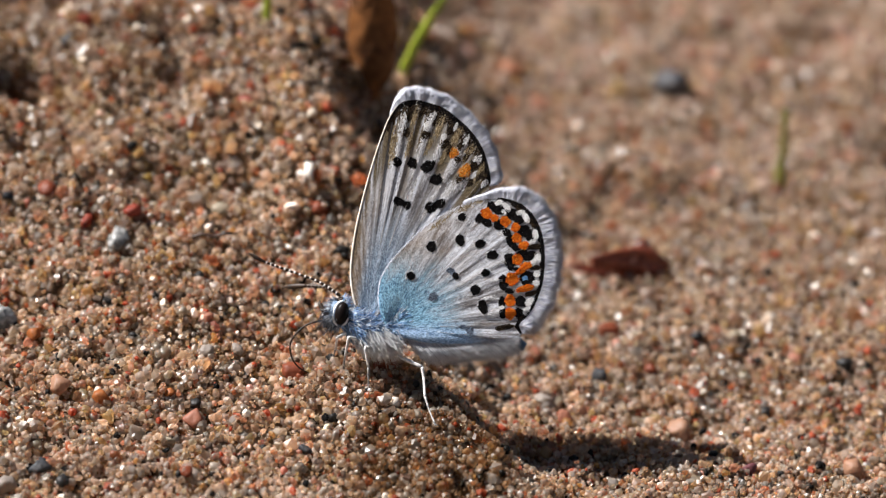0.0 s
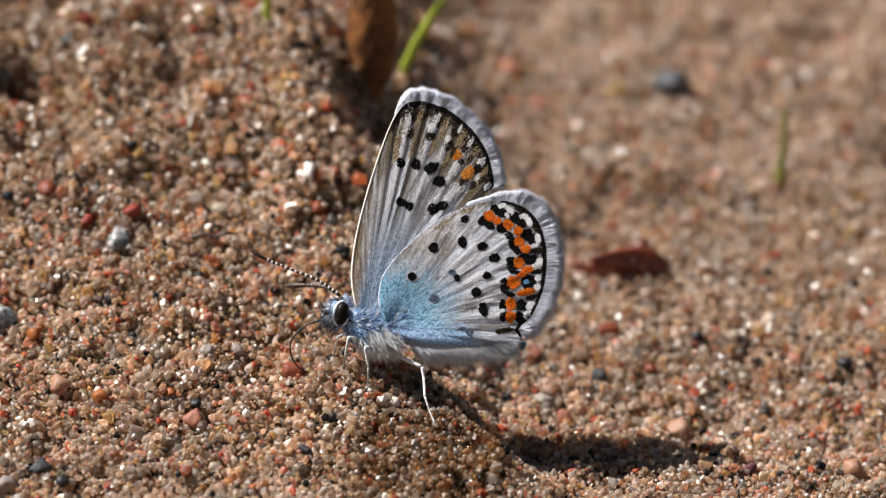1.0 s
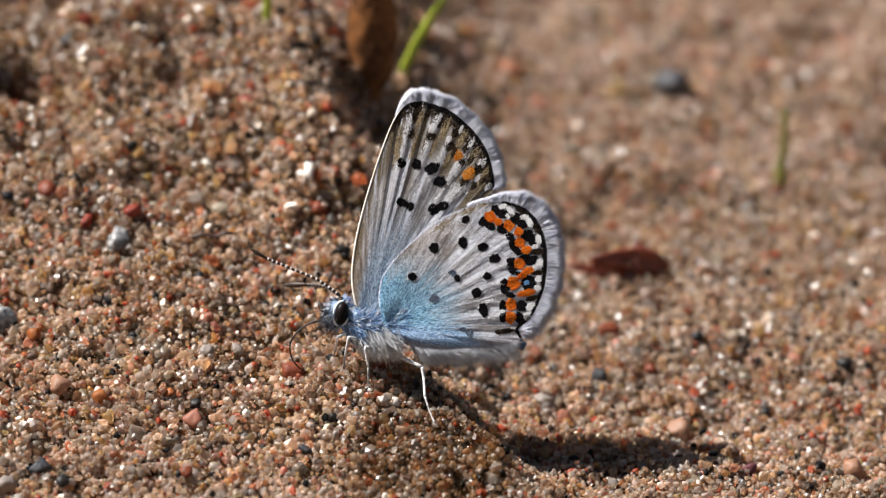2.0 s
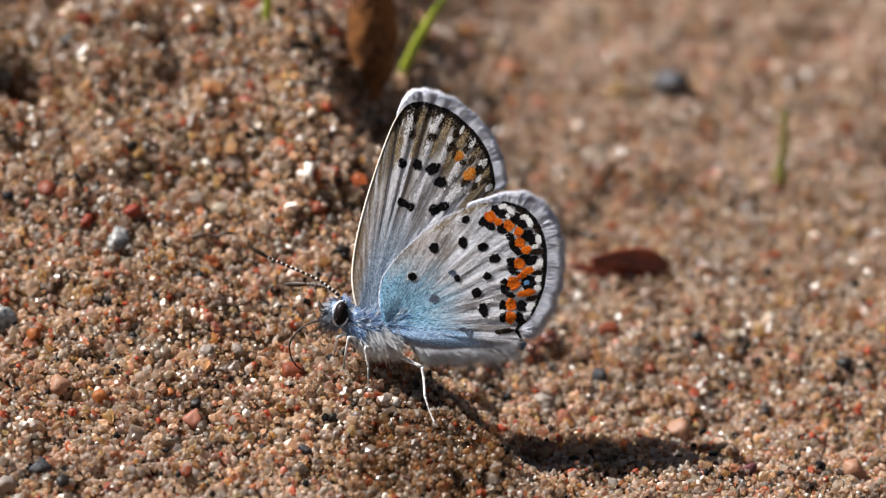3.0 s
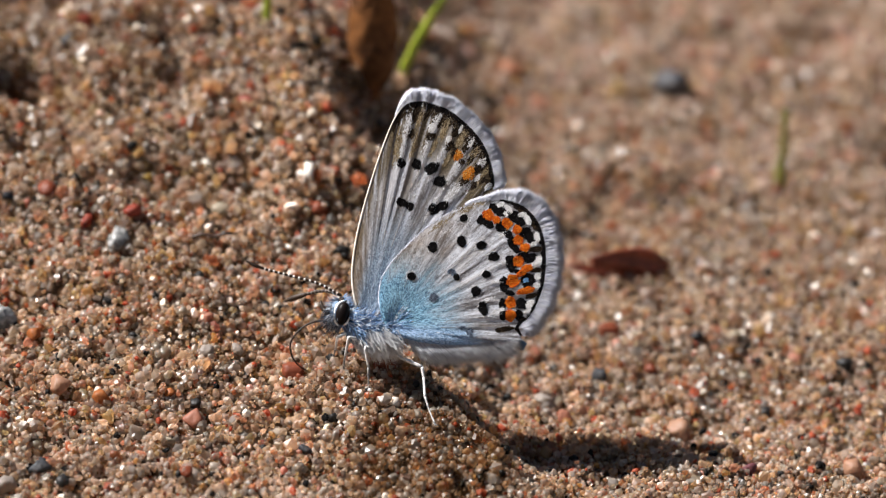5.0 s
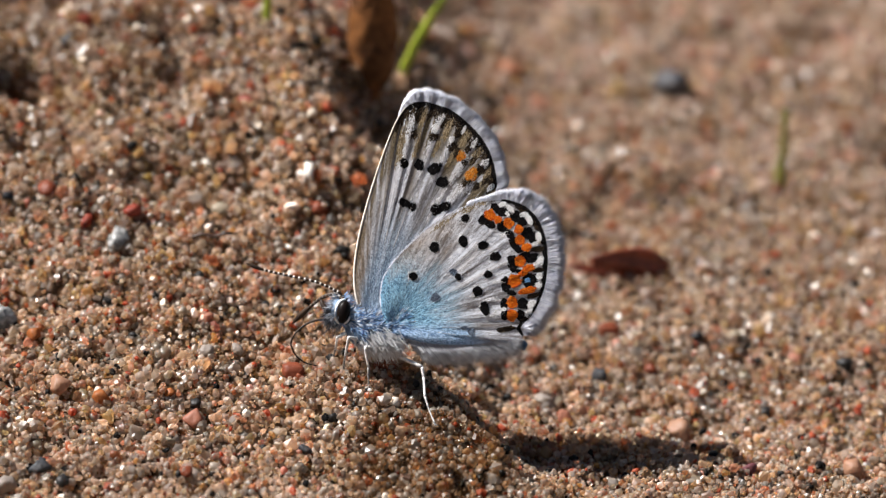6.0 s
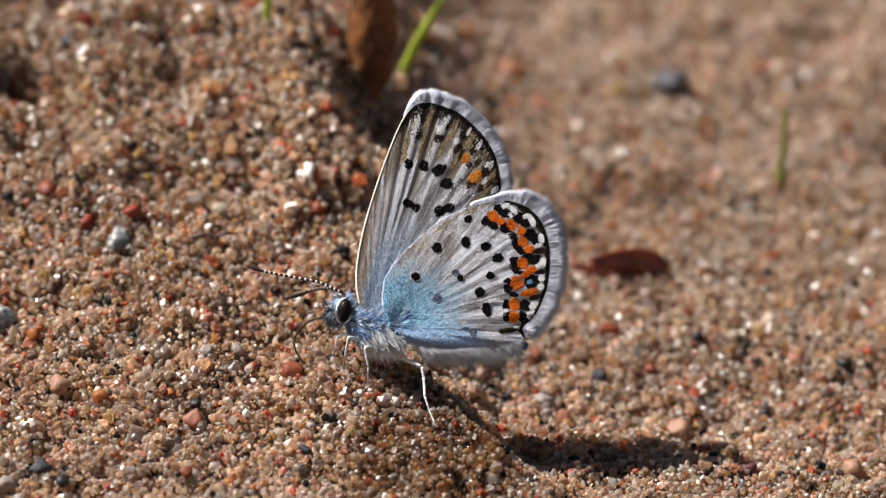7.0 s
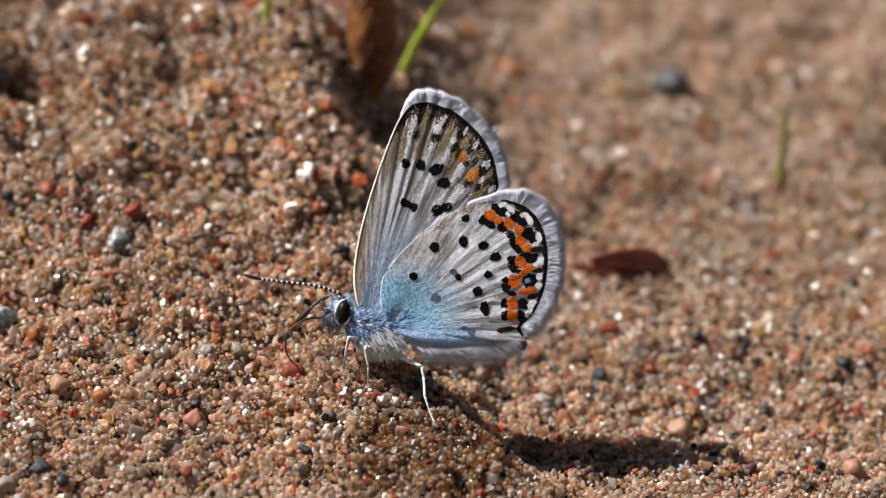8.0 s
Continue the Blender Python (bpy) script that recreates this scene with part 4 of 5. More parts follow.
def build_head():
    rng = np.random.default_rng(12)
    c = (-3.05, 5.15)
    v, f = blob((0, 0, 0), (0.72, 0.85, 0.88), 3, 0.04, 14, 20)
    head = part("head", mesh_from("head", v, f, SKIN), butterfly, pose(c[0] * MM, -0.1 * MM, c[1] * MM), "furry grey-blue head with black eyes")
    for side, name in ((-1, "eye"), (1, "eye")):
        turn = Euler((0, radians(12), 0)).to_matrix()
        v, f = blob((0.18, side * 0.72, 0.0), (0.43, 0.40, 0.72), 4, 0.0, 18, 26, turn)
        eye = part(name, mesh_from("eye", v, f, EYE), head, label="glossy black oval eye")
        for a0, a1, thick in ((95, 262, 0.105), (292, 350, 0.06)):
            ring = []
            for j in range(25):
                a = radians(a0 + (a1 - a0) * j / 24)
                q = turn @ Vector((0.47 * math.cos(a), 0, 0.80 * math.sin(a)))
                ring.append((0.18 + q.x, side * 0.64, q.z))
            v, f = tube(ring, [0.02 + thick * math.sin(math.pi * j / 24) for j in range(25)], 40, 8, rough=0.06)
            part("eye_rim", mesh_from("eye_rim", v, f, WHITE_SCALE), head, label="white scaled eye rim")
    n = 900
    d = rng.normal(size=(n, 3))
    d /= np.linalg.norm(d, axis=1, keepdims=True)
    ok = ~((np.abs(d[:, 1]) > 0.5) & (d[:, 0] > -0.45))
    d = d[ok]
    roots = d * np.array([0.70, 0.83, 0.86])
    front = d[:, 0] < 0.1
    v, f = hairs(roots[front], d[front] + np.array([-0.55, 0, -0.55]) + rng.normal(0, 0.2, (front.sum(), 3)), rng.uniform(0.25, 0.65, front.sum()), 0.04, rng)
    part("face_hair", mesh_from("face_hair", v, f, FUR_FACE), head, label="grey-blue face hair")
    v, f = hairs(roots[~front], d[~front] + np.array([0.6, 0, 0.1]) + rng.normal(0, 0.2, ((~front).sum(), 3)), rng.uniform(0.3, 0.7, (~front).sum()), 0.045, rng)
    part("neck_hair", mesh_from("neck_hair", v, f, FUR_BLUE), head)
    n = 260
    roots = np.array([-0.55, 0, -0.35]) + rng.normal(0, 1, (n, 3)) * np.array([0.22, 0.45, 0.3])
    v, f = hairs(roots, np.array([-0.75, 0, -0.75]) + rng.normal(0, 0.3, (n, 3)), rng.uniform(0.35, 0.85, n), 0.035, rng)
    part("beard", mesh_from("beard", v, f, FUR_DARK), head, label="bristly dark chin hair")
    for side in (-1, 1):
        v, f = tube([(-0.35, 0.3 * side, -0.25), (-0.85, 0.3 * side, 0.1), (-1.15, 0.26 * side + 0.05, 0.55), (-1.2, 0.24 * side + 0.12, 0.8)], [0.17, 0.2, 0.12, 0.04], 14, 8, rough=0.08)
        part("palp", mesh_from("palp", v, f, HORN), head, label="dark bristly palp")
    v, f = blob((0.15, -0.1, 0.82), (0.28, 0.35, 0.22), 8, 0.1)
    part("brow", mesh_from("brow", v, f, HORN), head, label="dark tuft between the antennae")
    return head


def build_antenna(base, bends, club, gap=3, ring_material=None, n_shaft=52, stout=1.0):
    """A slim ringed antenna with a dark club, from its socket."""
    pts = np.array([(0, 0, 0)] + bends, float)
    fine = curve_points(pts, 66)
    v, f = tube(fine[:n_shaft], [0.085 * stout, 0.075 * stout, 0.075 * stout], n_shaft, 8)
    shaft = part("antenna", mesh_from("antenna", v, f, HORN), butterfly, pose(base[0] * MM, base[1] * MM, base[2] * MM), "black antenna with white rings")
    for k in range(3, n_shaft - 2, gap):
        a, b = fine[k], fine[k + 1]
        v, f = tube([a + (b - a) * 0.05, a + (b - a) * 0.5, a + (b - a) * 0.95], [0.082 * stout, 0.094 * stout, 0.082 * stout], 5, 8)
        part("ring", mesh_from("ring", v, f, ring_material or RING), shaft, label="white ring")
    v, f = tube(fine[n_shaft - 2:], [0.08 * stout, club, club * 1.1, club * 0.8, 0.04], 20, 10)
    part("club", mesh_from("club", v, f, HORN), shaft, label="dark club with a brown tip")
    return shaft


def build_leg(name, pts, radii, split, label="white-scaled leg with a dark banded foot"):
    """A jointed leg down to the sand: thigh and shank, then the foot."""
    pts = [np.array(p, float) for p in pts]
    org = pts[0]
    up = [p - org for p in pts[:split + 1]]
    v, f = join(*[tube([a, a + (b - a) * 0.5, b], [r0, (r0 + r1) / 2, r1], 8, 8, rough=0.03) for a, b, r0, r1 in zip(up, up[1:], radii, radii[1:])])
    leg = part("leg", mesh_from("leg", v, f, LEG), butterfly, pose(org[0] * MM, org[1] * MM, org[2] * MM), label)
    lo = [p - org for p in pts[split:]]
    v, f = tube(lo, [radii[split]] + [radii[-1]] * (len(lo) - 1), 14, 8, rough=0.06)
    tip, way = lo[-1], (lo[-1] - lo[-2]) / np.linalg.norm(lo[-1] - lo[-2])
    claws = [tube([tip, tip + way * 0.12 + np.array([q, 0, 0.0]), tip + way * 0.2 + np.array([1.6 * q, 0, -0.06])], [0.035, 0.025, 0.01], 6, 5) for q in (-0.08, 0.08)]
    v, f = join((v, f), *claws)
    part("foot", mesh_from("foot", v, f, FOOT), leg, label="dark-banded foot with claws")
    return leg


def build_proboscis():
    """The tongue in two stiff pieces: a root that leaves the face and a tip that reaches the sand."""
    root_pts = [at3(p, -0.1) for p in ((-3.92, 4.73), (-4.66, 4.59), (-5.25, 4.31), (-5.74, 3.85), (-6.02, 3.40), (-6.09, 2.98))]
    tip_pts = [at3(p, -0.1 + 0.25 * k) for k, p in enumerate(((-6.09, 2.98), (-5.95, 2.35), (-5.57, 1.82), (-5.08, 1.51), (-4.48, 1.26)))]
    made = []
    for pts, radii in ((root_pts, [0.075, 0.065, 0.055]), (tip_pts, [0.055, 0.05, 0.035])):
        org = np.array(pts[0])
        v, f = tube([np.array(p) - org for p in pts], radii, 26, 8)
        made.append((part("proboscis", mesh_from("proboscis", v, f, HORN), butterfly, pose(*(org * MM)), "thin dark curved tongue"), org))
    return made


thorax, abdomen = build_body()
head = build_head()
near_antenna = build_antenna((*(-2.94, 6.23)[:1], -0.35, (-2.94, 6.23)[1]),
                             [(-1.4, -0.1, 0.77), (-3.15, -0.25, 1.3), (-4.73, -0.35, 1.75), (-5.85, -0.4, 2.24)], 0.11)
far_antenna = build_antenna((*(-3.05, 6.30)[:1], 0.3, (-3.05, 6.30)[1]),
                            [(-0.84, 0.5, 0.42), (-1.75, 1.1, 0.49), (-2.73, 1.7, 0.42), (-3.61, 2.2, 0.315)], 0.17, 4, RING_DIM, 40, 1.35)
tongue = build_proboscis()
build_leg("hind", [at3((0.35, 2.52), -0.7), (2.00, -1.20, 1.78), (2.10, -1.25, 1.15), (2.18, -1.9, -0.03), (2.50, -2.4, -0.98), (2.80, -3.1, -1.66)], [0.13, 0.12, 0.085, 0.08, 0.05], 3)
build_leg("middle", [at3((-0.77, 3.05), -0.9), (-1.52, -1.30, 3.00), (-1.32, -0.90, 1.77), (-1.32, -0.42, 0.36), (-1.46, -0.61, -0.19)], [0.12, 0.09, 0.075, 0.05], 2)
build_leg("front", [at3((-2.03, 3.50), -0.7), (-2.53, -1.30, 3.63), (-2.76, -0.50, 2.46), (-2.93, 1.20, 1.55), (-2.95, 0.34, 1.11)], [0.12, 0.09, 0.075, 0.05], 2)
build_leg("front", [at3((-2.73, 3.85), -0.3), (-3.24, -0.60, 3.62), (-3.37, 0.40, 2.86), (-3.62, 2.16, 2.26), (-3.75, 2.02, 2.06)], [0.12, 0.085, 0.075, 0.05], 2)


# ---- single grains and stones that stand out in the sand ----
TINTS = {}


def pebble(at, size, tint, label, squash=0.75, spots=None):
    """A single worn stone, sunk a little into the sand; at and size in mm."""
    rng = np.random.default_rng(int(abs(at[0] * 131 + at[1] * 17) * 10))
    if tint not in TINTS:
        TINTS[tint] = sand_material("stone", tint, 0.2 if spots is None else 0.0) if spots is None else plain("speckled_stone", tint, spots, 2200, 0.5, 0.6, 0.00008, detail=2.0)
    v = grain_shape(ICO3_V, rng, 14)
    q = v * 3.1 + rng.uniform(-9, 9, 3)
    v = v * (1 + 0.05 * (vnoise(q[:, 0], q[:, 1] + q[:, 2], 31) + 0.6 * vnoise(2.3 * q[:, 1], 2.3 * q[:, 2] + q[:, 0], 32)))[:, None]
    v = v * np.array([1.0, rng.uniform(0.75, 1.0), squash]) * size / 2
    turn = Euler((rng.uniform(-0.5, 0.5), rng.uniform(-0.5, 0.5), rng.uniform(0, 6.28))).to_matrix()
    me = mesh_from("pebble", [tuple(turn @ Vector(p)) for p in v], ICO3_F.tolist(), TINTS[tint])
    z = float(ground_z(*at)) + 0.12 + 0.16 * size
    ob = new("pebble", me)
    ob.matrix_basis = pose(at[0] * MM, at[1] * MM, z * MM)
    tagged(ob, label, "pebble", "stones that stand out in the sand")


ICO3 = bmesh.new()
bmesh.ops.create_icosphere(ICO3, subdivisions=3, radius=1)
ICO3_V = np.array([v.co[:] for v in ICO3.verts])
ICO3_F = np.array([[v.index for v in f.verts] for f in ICO3.faces])
ICO3.free()
RED, BRICK, SALMON, PEACH, ORANGE = (0.50, 0.09, 0.05), (0.42, 0.11, 0.05), (0.66, 0.28, 0.18), (0.72, 0.42, 0.27), (0.64, 0.22, 0.06)
YELLOW, CREAM, WHITE, BLUEBLACK, CHARCOAL, SLATE = (0.66, 0.43, 0.08), (0.80, 0.72, 0.55), (0.62, 0.56, 0.50), (0.03, 0.035, 0.05), (0.05, 0.05, 0.05), (0.09, 0.10, 0.115)
for spot, size, tint, label in (
        ((-12.00, -2.18), 1.4, SALMON, "rounded salmon-pink feldspar pebble in the sand"), ((-20.45, -0.21), 1.54, PEACH, "rounded peach-coloured pebble in the sand"),
        ((-17.78, -1.08), 1.26, ORANGE, "orange-brown glassy pebble in the sand"), ((-6.09, 1.53), 1.54, BRICK, "brick-red angular pebble beside the tongue"),
        ((-16.43, 12.42), 1.19, RED, "small red stone in the sand"), ((-19.39, 12.26), 0.98, RED, "small red stone in the sand"),
        ((-22.10, 14.15), 1.47, BRICK, "red-orange stone in the sand"), ((-24.47, 13.91), 0.84, BLUEBLACK, "blue-black glossy stone in the sand"),
        ((-15.71, 17.22), 0.77, YELLOW, "small yellow stone in the sand"), ((-10.91, 14.85), 1.26, CREAM, "cream-white stone in the sand"),
        ((-21.29, -5.89), 1.47, SLATE, "slate-grey stone in the sand"), ((-23.44, -6.99), 1.54, WHITE, "pale whitish stone in the sand"),
        ((-3.47, -2.05), 0.77, CHARCOAL, "small black stone below the butterfly"), ((-5.17, -4.29), 0.84, SLATE, "dark grey stone in the sand"),
        ((-11.95, -1.27), 0.77, CHARCOAL, "small black stone in the sand"), ((-19.84, -7.03), 0.84, CHARCOAL, "small black stone in the sand"),
        ((18.32, 5.41), 1.96, PEACH, "tan stone at the end of the shadow"), ((29.10, 0.76), 1.61, PEACH, "tan stone in the sand"),
        ((19.60, 14.38), 1.05, BLUEBLACK, "blue-black stone in the sand"), ((13.94, 14.63), 1.47, BRICK, "red stone in the sand"),
        ((9.14, 12.10), 1.26, SALMON, "salmon stone in the sand"), ((23.89, 8.29), 0.91, CHARCOAL, "small black stone in the sand"),
        ((13.28, 10.15), 1.26, SLATE, "dark grey stone in the sand"), ((-0.22, 1.39), 1.47, BRICK, "orange-red stone under the butterfly"),
        ((-11.55, 5.27), 1.05, SALMON, "salmon stone in the sand"), ((-11.46, 2.65), 1.05, WHITE, "milky quartz pebble in the sand"),
        ((19.47, 43.68), 3.0, (0.15, 0.16, 0.18), "dark slate stone on the open sand"), ((7.96, 44.02), 1.8, (0.80, 0.36, 0.20), "salmon-orange stone on the open sand"),
        ((-9.52, 21.83), 0.91, RED, "small red stone in the sand"), ((-2.50, 20.10), 0.98, BRICK, "small red stone in the sand"),
        ((-4.52, 14.30), 1.19, BRICK, "red stone in the sand"), ((22.71, 11.51), 0.98, CREAM, "cream stone in the sand"),
        ((-13.49, -3.97), 0.77, CREAM, "cream stone in the sand"), ((-22.19, 3.91), 1.19, ORANGE, "orange stone in the sand"),
        ((-20.29, 28.22), 1.26, RED, "red stone high on the bank"), ((9.68, 6.85), 1.26, WHITE, "white stone beside the shadow"),
        ((11.01, 5.54), 1.12, SALMON, "salmon stone beside the shadow"), ((22.29, 0.42), 1.19, (0.28, 0.10, 0.12), "purple-red stone in the sand"),
        ((-18.00, 6.82), 0.84, CHARCOAL, "small black stone in the sand"), ((-12.10, 8.13), 0.77, CHARCOAL, "small black stone in the sand"),
        ((-14.93, -0.66), 0.63, CHARCOAL, "small black stone in the sand"), ((-9.54, 3.06), 0.84, WHITE, "milky quartz pebble in the sand"),
        ((-13.61, -0.77), 0.84, ORANGE, "orange stone in the sand"), ((-12.35, -6.54), 1.05, BRICK, "brick-red stone in the sand"),
        ((29.18, 12.39), 1.19, CHARCOAL, "black stone in the sand"), ((16.58, 11.41), 1.05, BRICK, "red stone in the sand"),
        ((26.13, 13.00), 1.05, SALMON, "salmon stone in the sand"), ((-11.80, 21.52), 1.05, ORANGE, "orange stone on the bank"),
        ((-21.34, 26.88), 1.19, SLATE, "grey stone high on the bank"), ((22.21, 15.16), 1.05, CREAM, "cream stone in the sand"),
        ((-16.10, 4.05), 0.7, CHARCOAL, "small black stone in the sand"), ((-7.87, 6.85), 0.63, CHARCOAL, "small black stone in the sand")):
    pebble(spot, size, tint, label)
pebble((-17.20, 10.84), 1.75, (0.03, 0.03, 0.03), "black and white speckled granite pebble in the sand", 0.8, (0.50, 0.49, 0.47))
pebble((-24.37, 5.68), 2.17, (0.07, 0.07, 0.07), "rough grey granite pebble in the sand", 0.8, (0.38, 0.38, 0.37))


# ---- dry leaves, grass and a rootlet ----
LEAF_TAN = plain("woody_brown_husk", (0.022, 0.007, 0.002), (0.24, 0.095, 0.028), 420, 0.6, 0.5, 0.0001, spec=0.2)
LEAF_RED = plain("dry_red_leaf", (0.11, 0.022, 0.010), (0.34, 0.075, 0.035), 600, 0.45, 0.5, 0.0001, 0.1)
GRASS = plain("fresh_grass", (0.28, 0.36, 0.03), (0.60, 0.66, 0.10), 600, 0.4, 0.2, 0.00005, 0.35)
SPROUT = plain("yellow_green_sprout", (0.20, 0.20, 0.03), (0.38, 0.36, 0.09), 600, 0.4, 0.2, 0.00005, 0.3)
STRAW = plain("brown_stem", (0.16, 0.10, 0.04), (0.34, 0.24, 0.11), 900, 0.5, 0.3, 0.00005, 0.1)
dew = Nodes("clear_water")
DEW = dew.set(Base_Color=(0.98, 0.99, 1.0), Roughness=0.06, IOR=1.33, Transmission_Weight=1.0)
ROOT = plain("dark_rootlet", (0.012, 0.006, 0.004), (0.07, 0.03, 0.015), 1500, 0.5, 0.4, 0.00005)


def shell(length, width, curl, tip, n=28, m=14, seed=0):
    """A curled leaf blade standing along z: base at the origin, pointed at both ends, rolled about its length."""
    rng = np.random.default_rng(seed)
    ph = rng.uniform(0, 6.28, 4)
    verts, faces = [], []
    for i in range(n + 1):
        t = i / n
        w = width * (math.sin(math.pi * (0.12 + 0.86 * t)) ** 0.7) * (1 - tip * t)
        for j in range(m + 1):
            u = j / m - 0.5
            a = u * curl
            x = math.sin(a) / curl * w
            y = (1 - math.cos(a)) / curl * w
            edge = 1 + 0.05 * math.sin(9 * t + ph[0]) * abs(u) * 2
            verts.append((x * edge, y + 0.12 * math.sin(5 * t + ph[1]) + 0.10 * math.cos(14 * u + ph[2]), t * length + 0.15 * math.sin(7 * u + ph[3])))
    for i in range(n):
        for j in range(m):
            a = i * (m + 1) + j
            faces.append((a, a + 1, a + m + 2, a + m + 1))
    return verts, faces


def husk(length, half, n=30, m=36, seed=4):
    """A standing woody husk: blunt base, blunt keel towards one side, narrowing upwards."""
    rng = np.random.default_rng(seed)
    ph = rng.uniform(0, 6.28, 4)
    keel = np.array([(-1.0, 0.50), (-0.42, -0.30), (0.25, -0.42), (0.92, -0.20), (1.0, 0.30), (0.0, 0.62), (-1.0, 0.50)])
    k = np.linspace(0, 6, m, endpoint=False)
    ring = keel[k.astype(int)] + (keel[k.astype(int) + 1] - keel[k.astype(int)]) * (k % 1)[:, None]
    for _ in range(5):
        ring = (np.roll(ring, 1, 0) + 2 * ring + np.roll(ring, -1, 0)) / 4
    verts, faces = [], []
    for i in range(n + 1):
        t = i / n
        w = half * min(1, 0.55 + 2.2 * t) * (1 - 0.75 * max(0, t - 0.35) ** 1.4)
        for j, (x, y) in enumerate(ring):
            q = 1 + 0.05 * math.sin(11 * t + ph[0] + 0.4 * j) + 0.04 * math.sin(23 * t + ph[1] - 0.9 * j)
            verts.append((x * w * q + 0.5 * t + 0.15 * math.sin(6 * t + ph[2]), y * w * q, t * length))
    for i in range(n):
        for j in range(m):
            a, b = i * m + j, i * m + (j + 1) % m
            faces.append((a, b, b + m, a + m))
    faces.append(tuple(range(m))[::-1])
    faces.append(tuple(range(n * m, (n + 1) * m)))
    return verts, faces


def leaf_thing(name, at, sink, turn, shape, material, label, category="leaf"):
    ob = new(name, mesh_from(name, *shape, material))
    ob.matrix_basis = pose(at[0] * MM, at[1] * MM, (float(ground_z(*at)) - sink) * MM, *turn)
    m = ob.modifiers.new("thickness", "SOLIDIFY")
    m.thickness = 0.12 * MM
    return tagged(ob, label, category)


def blade_thing(name, at, pts, radii, material, label, category):
    v, f = tube(pts, radii, 30, 8, 0.35)
    ob = new(name, mesh_from(name, v, f, material))
    ob.matrix_basis = pose(at[0] * MM, at[1] * MM, (float(ground_z(*at)) - 0.4) * MM)
    return tagged(ob, label, category)


leaf_thing("dry_husk", (-2.10, 28.48), 1.4, (-4, 4, 0), husk(9.4, 1.9), LEAF_TAN, "curled tan-brown dry husk standing upright in the sand", "husk")
leaf_thing("dry_leaf", (17.86, 21.09), -0.1, (25, -70, -10), shell(5.4, 3.3, 1.3, 0.35, seed=5), LEAF_RED, "reddish-brown curled dry leaf scrap on sand")
leaf_thing("dry_leaf", (14.50, 21.60), -0.3, (0, -86, 0), shell(4.2, 1.3, 1.6, 0.3, seed=6), LEAF_RED, "narrow reddish dry leaf scrap on sand")
blade_thing("grass_blade", (0.19, 32.10), [(0, 0, 0), (0.7, 0.1, 1.6), (1.8, 0.2, 3.8), (3.2, 0.3, 6.2), (4.5, 0.4, 8.4)], [0.28, 0.30, 0.30, 0.24, 0.1], GRASS, "fresh green grass blade beside the husk", "grass")
blade_thing("dry_grass", (0.56, 32.62), [(0, 0, 0), (0.5, 0.1, 2.0), (0.8, 0.1, 4.5), (0.9, 0.1, 8.0)], [0.13, 0.12, 0.12, 0.08], STRAW, "thin brown dry stem beside the grass", "stem")
seedling = blade_thing("seedling", (26.07, 32.29), [(0, 0, 0), (0.05, 0, 1.4), (0.1, 0.1, 2.6), (0.3, 0.1, 6.4)], [0.36, 0.42, 0.26, 0.2], SPROUT, "small yellow-green seedling on the open sand", "seedling")
v, f = blob((0.32, 0.1, 6.7), (0.36, 0.36, 0.40), 3, 0.02, 14, 20)
part("dewdrop", mesh_from("dewdrop", v, f, DEW), seedling, label="clear round dewdrop on the tip")
blade_thing("grass_blade", (-8.38, 27.95), [(0, 0, 0), (0.1, 0, 1.2), (0.2, 0, 3.2)], [0.25, 0.28, 0.2], GRASS, "pale green grass shoot high on the bank", "grass")
v, f = tube([(-1.0, 0, 0.55), (-0.3, 0, 0.75), (0.5, 0, 0.62), (1.2, 0, 0.85), (1.9, 0, 0.80)], [0.13, 0.10, 0.12, 0.10, 0.06], 30, 8, rough=0.12)
rootlet = new("rootlet", mesh_from("rootlet", v, f, ROOT))
rootlet.matrix_basis = pose((-11.63, 11.19)[0] * MM, (-11.63, 11.19)[1] * MM, float(ground_z(*(-11.63, 11.19))) * MM)
tagged(rootlet, "thin dark rootlet lying on the sand", "root")


# ---- the ant ----
ANT = plain("ant_shell", (0.035, 0.010, 0.006), (0.13, 0.035, 0.018), 2500, 0.3, 0.2, 0.00002)
ant = thing("ant", pose(0, 0, 0) @ Matrix.Scale(1.3, 4), "small reddish-brown ant walking over the sand", "ant")
part("gaster", mesh_from("gaster", *blob((-0.75, 0, 0.55), (0.52, 0.40, 0.38), 1, 0.02), ANT), ant, label="shiny dark gaster")
part("thorax", mesh_from("thorax", *tube([(-0.32, 0, 0.5), (-0.15, 0, 0.55), (0.1, 0, 0.55), (0.42, 0, 0.55)], [0.07, 0.14, 0.2, 0.12], 16, 10), ANT), ant)
part("head", mesh_from("head", *blob((0.68, 0, 0.5), (0.32, 0.28, 0.24), 2, 0.02), ANT), ant)
ant_legs = []
for side in (-1, 1):
    part("antenna", mesh_from("antenna", *tube([(0.85, 0.12 * side, 0.55), (1.05, 0.32 * side, 0.8), (1.4, 0.42 * side, 0.45)], [0.03, 0.03, 0.035], 12, 6), ANT), ant)
    for k, (x, reach) in enumerate(((0.30, 0.55), (0.08, 0.0), (-0.12, -0.65))):
        v, f = tube([(0, 0, 0), (reach * 0.5, 0.42 * side, 0.32), (reach, 0.80 * side, -0.15), (reach * 1.3, 0.98 * side, -0.45)], [0.06, 0.055, 0.04, 0.025], 16, 6)
        ant_legs.append((part("leg", mesh_from("leg", v, f, ANT), ant, pose(x * MM, 0.1 * side * MM, 0.45 * MM)), (k + (side > 0)) % 2))


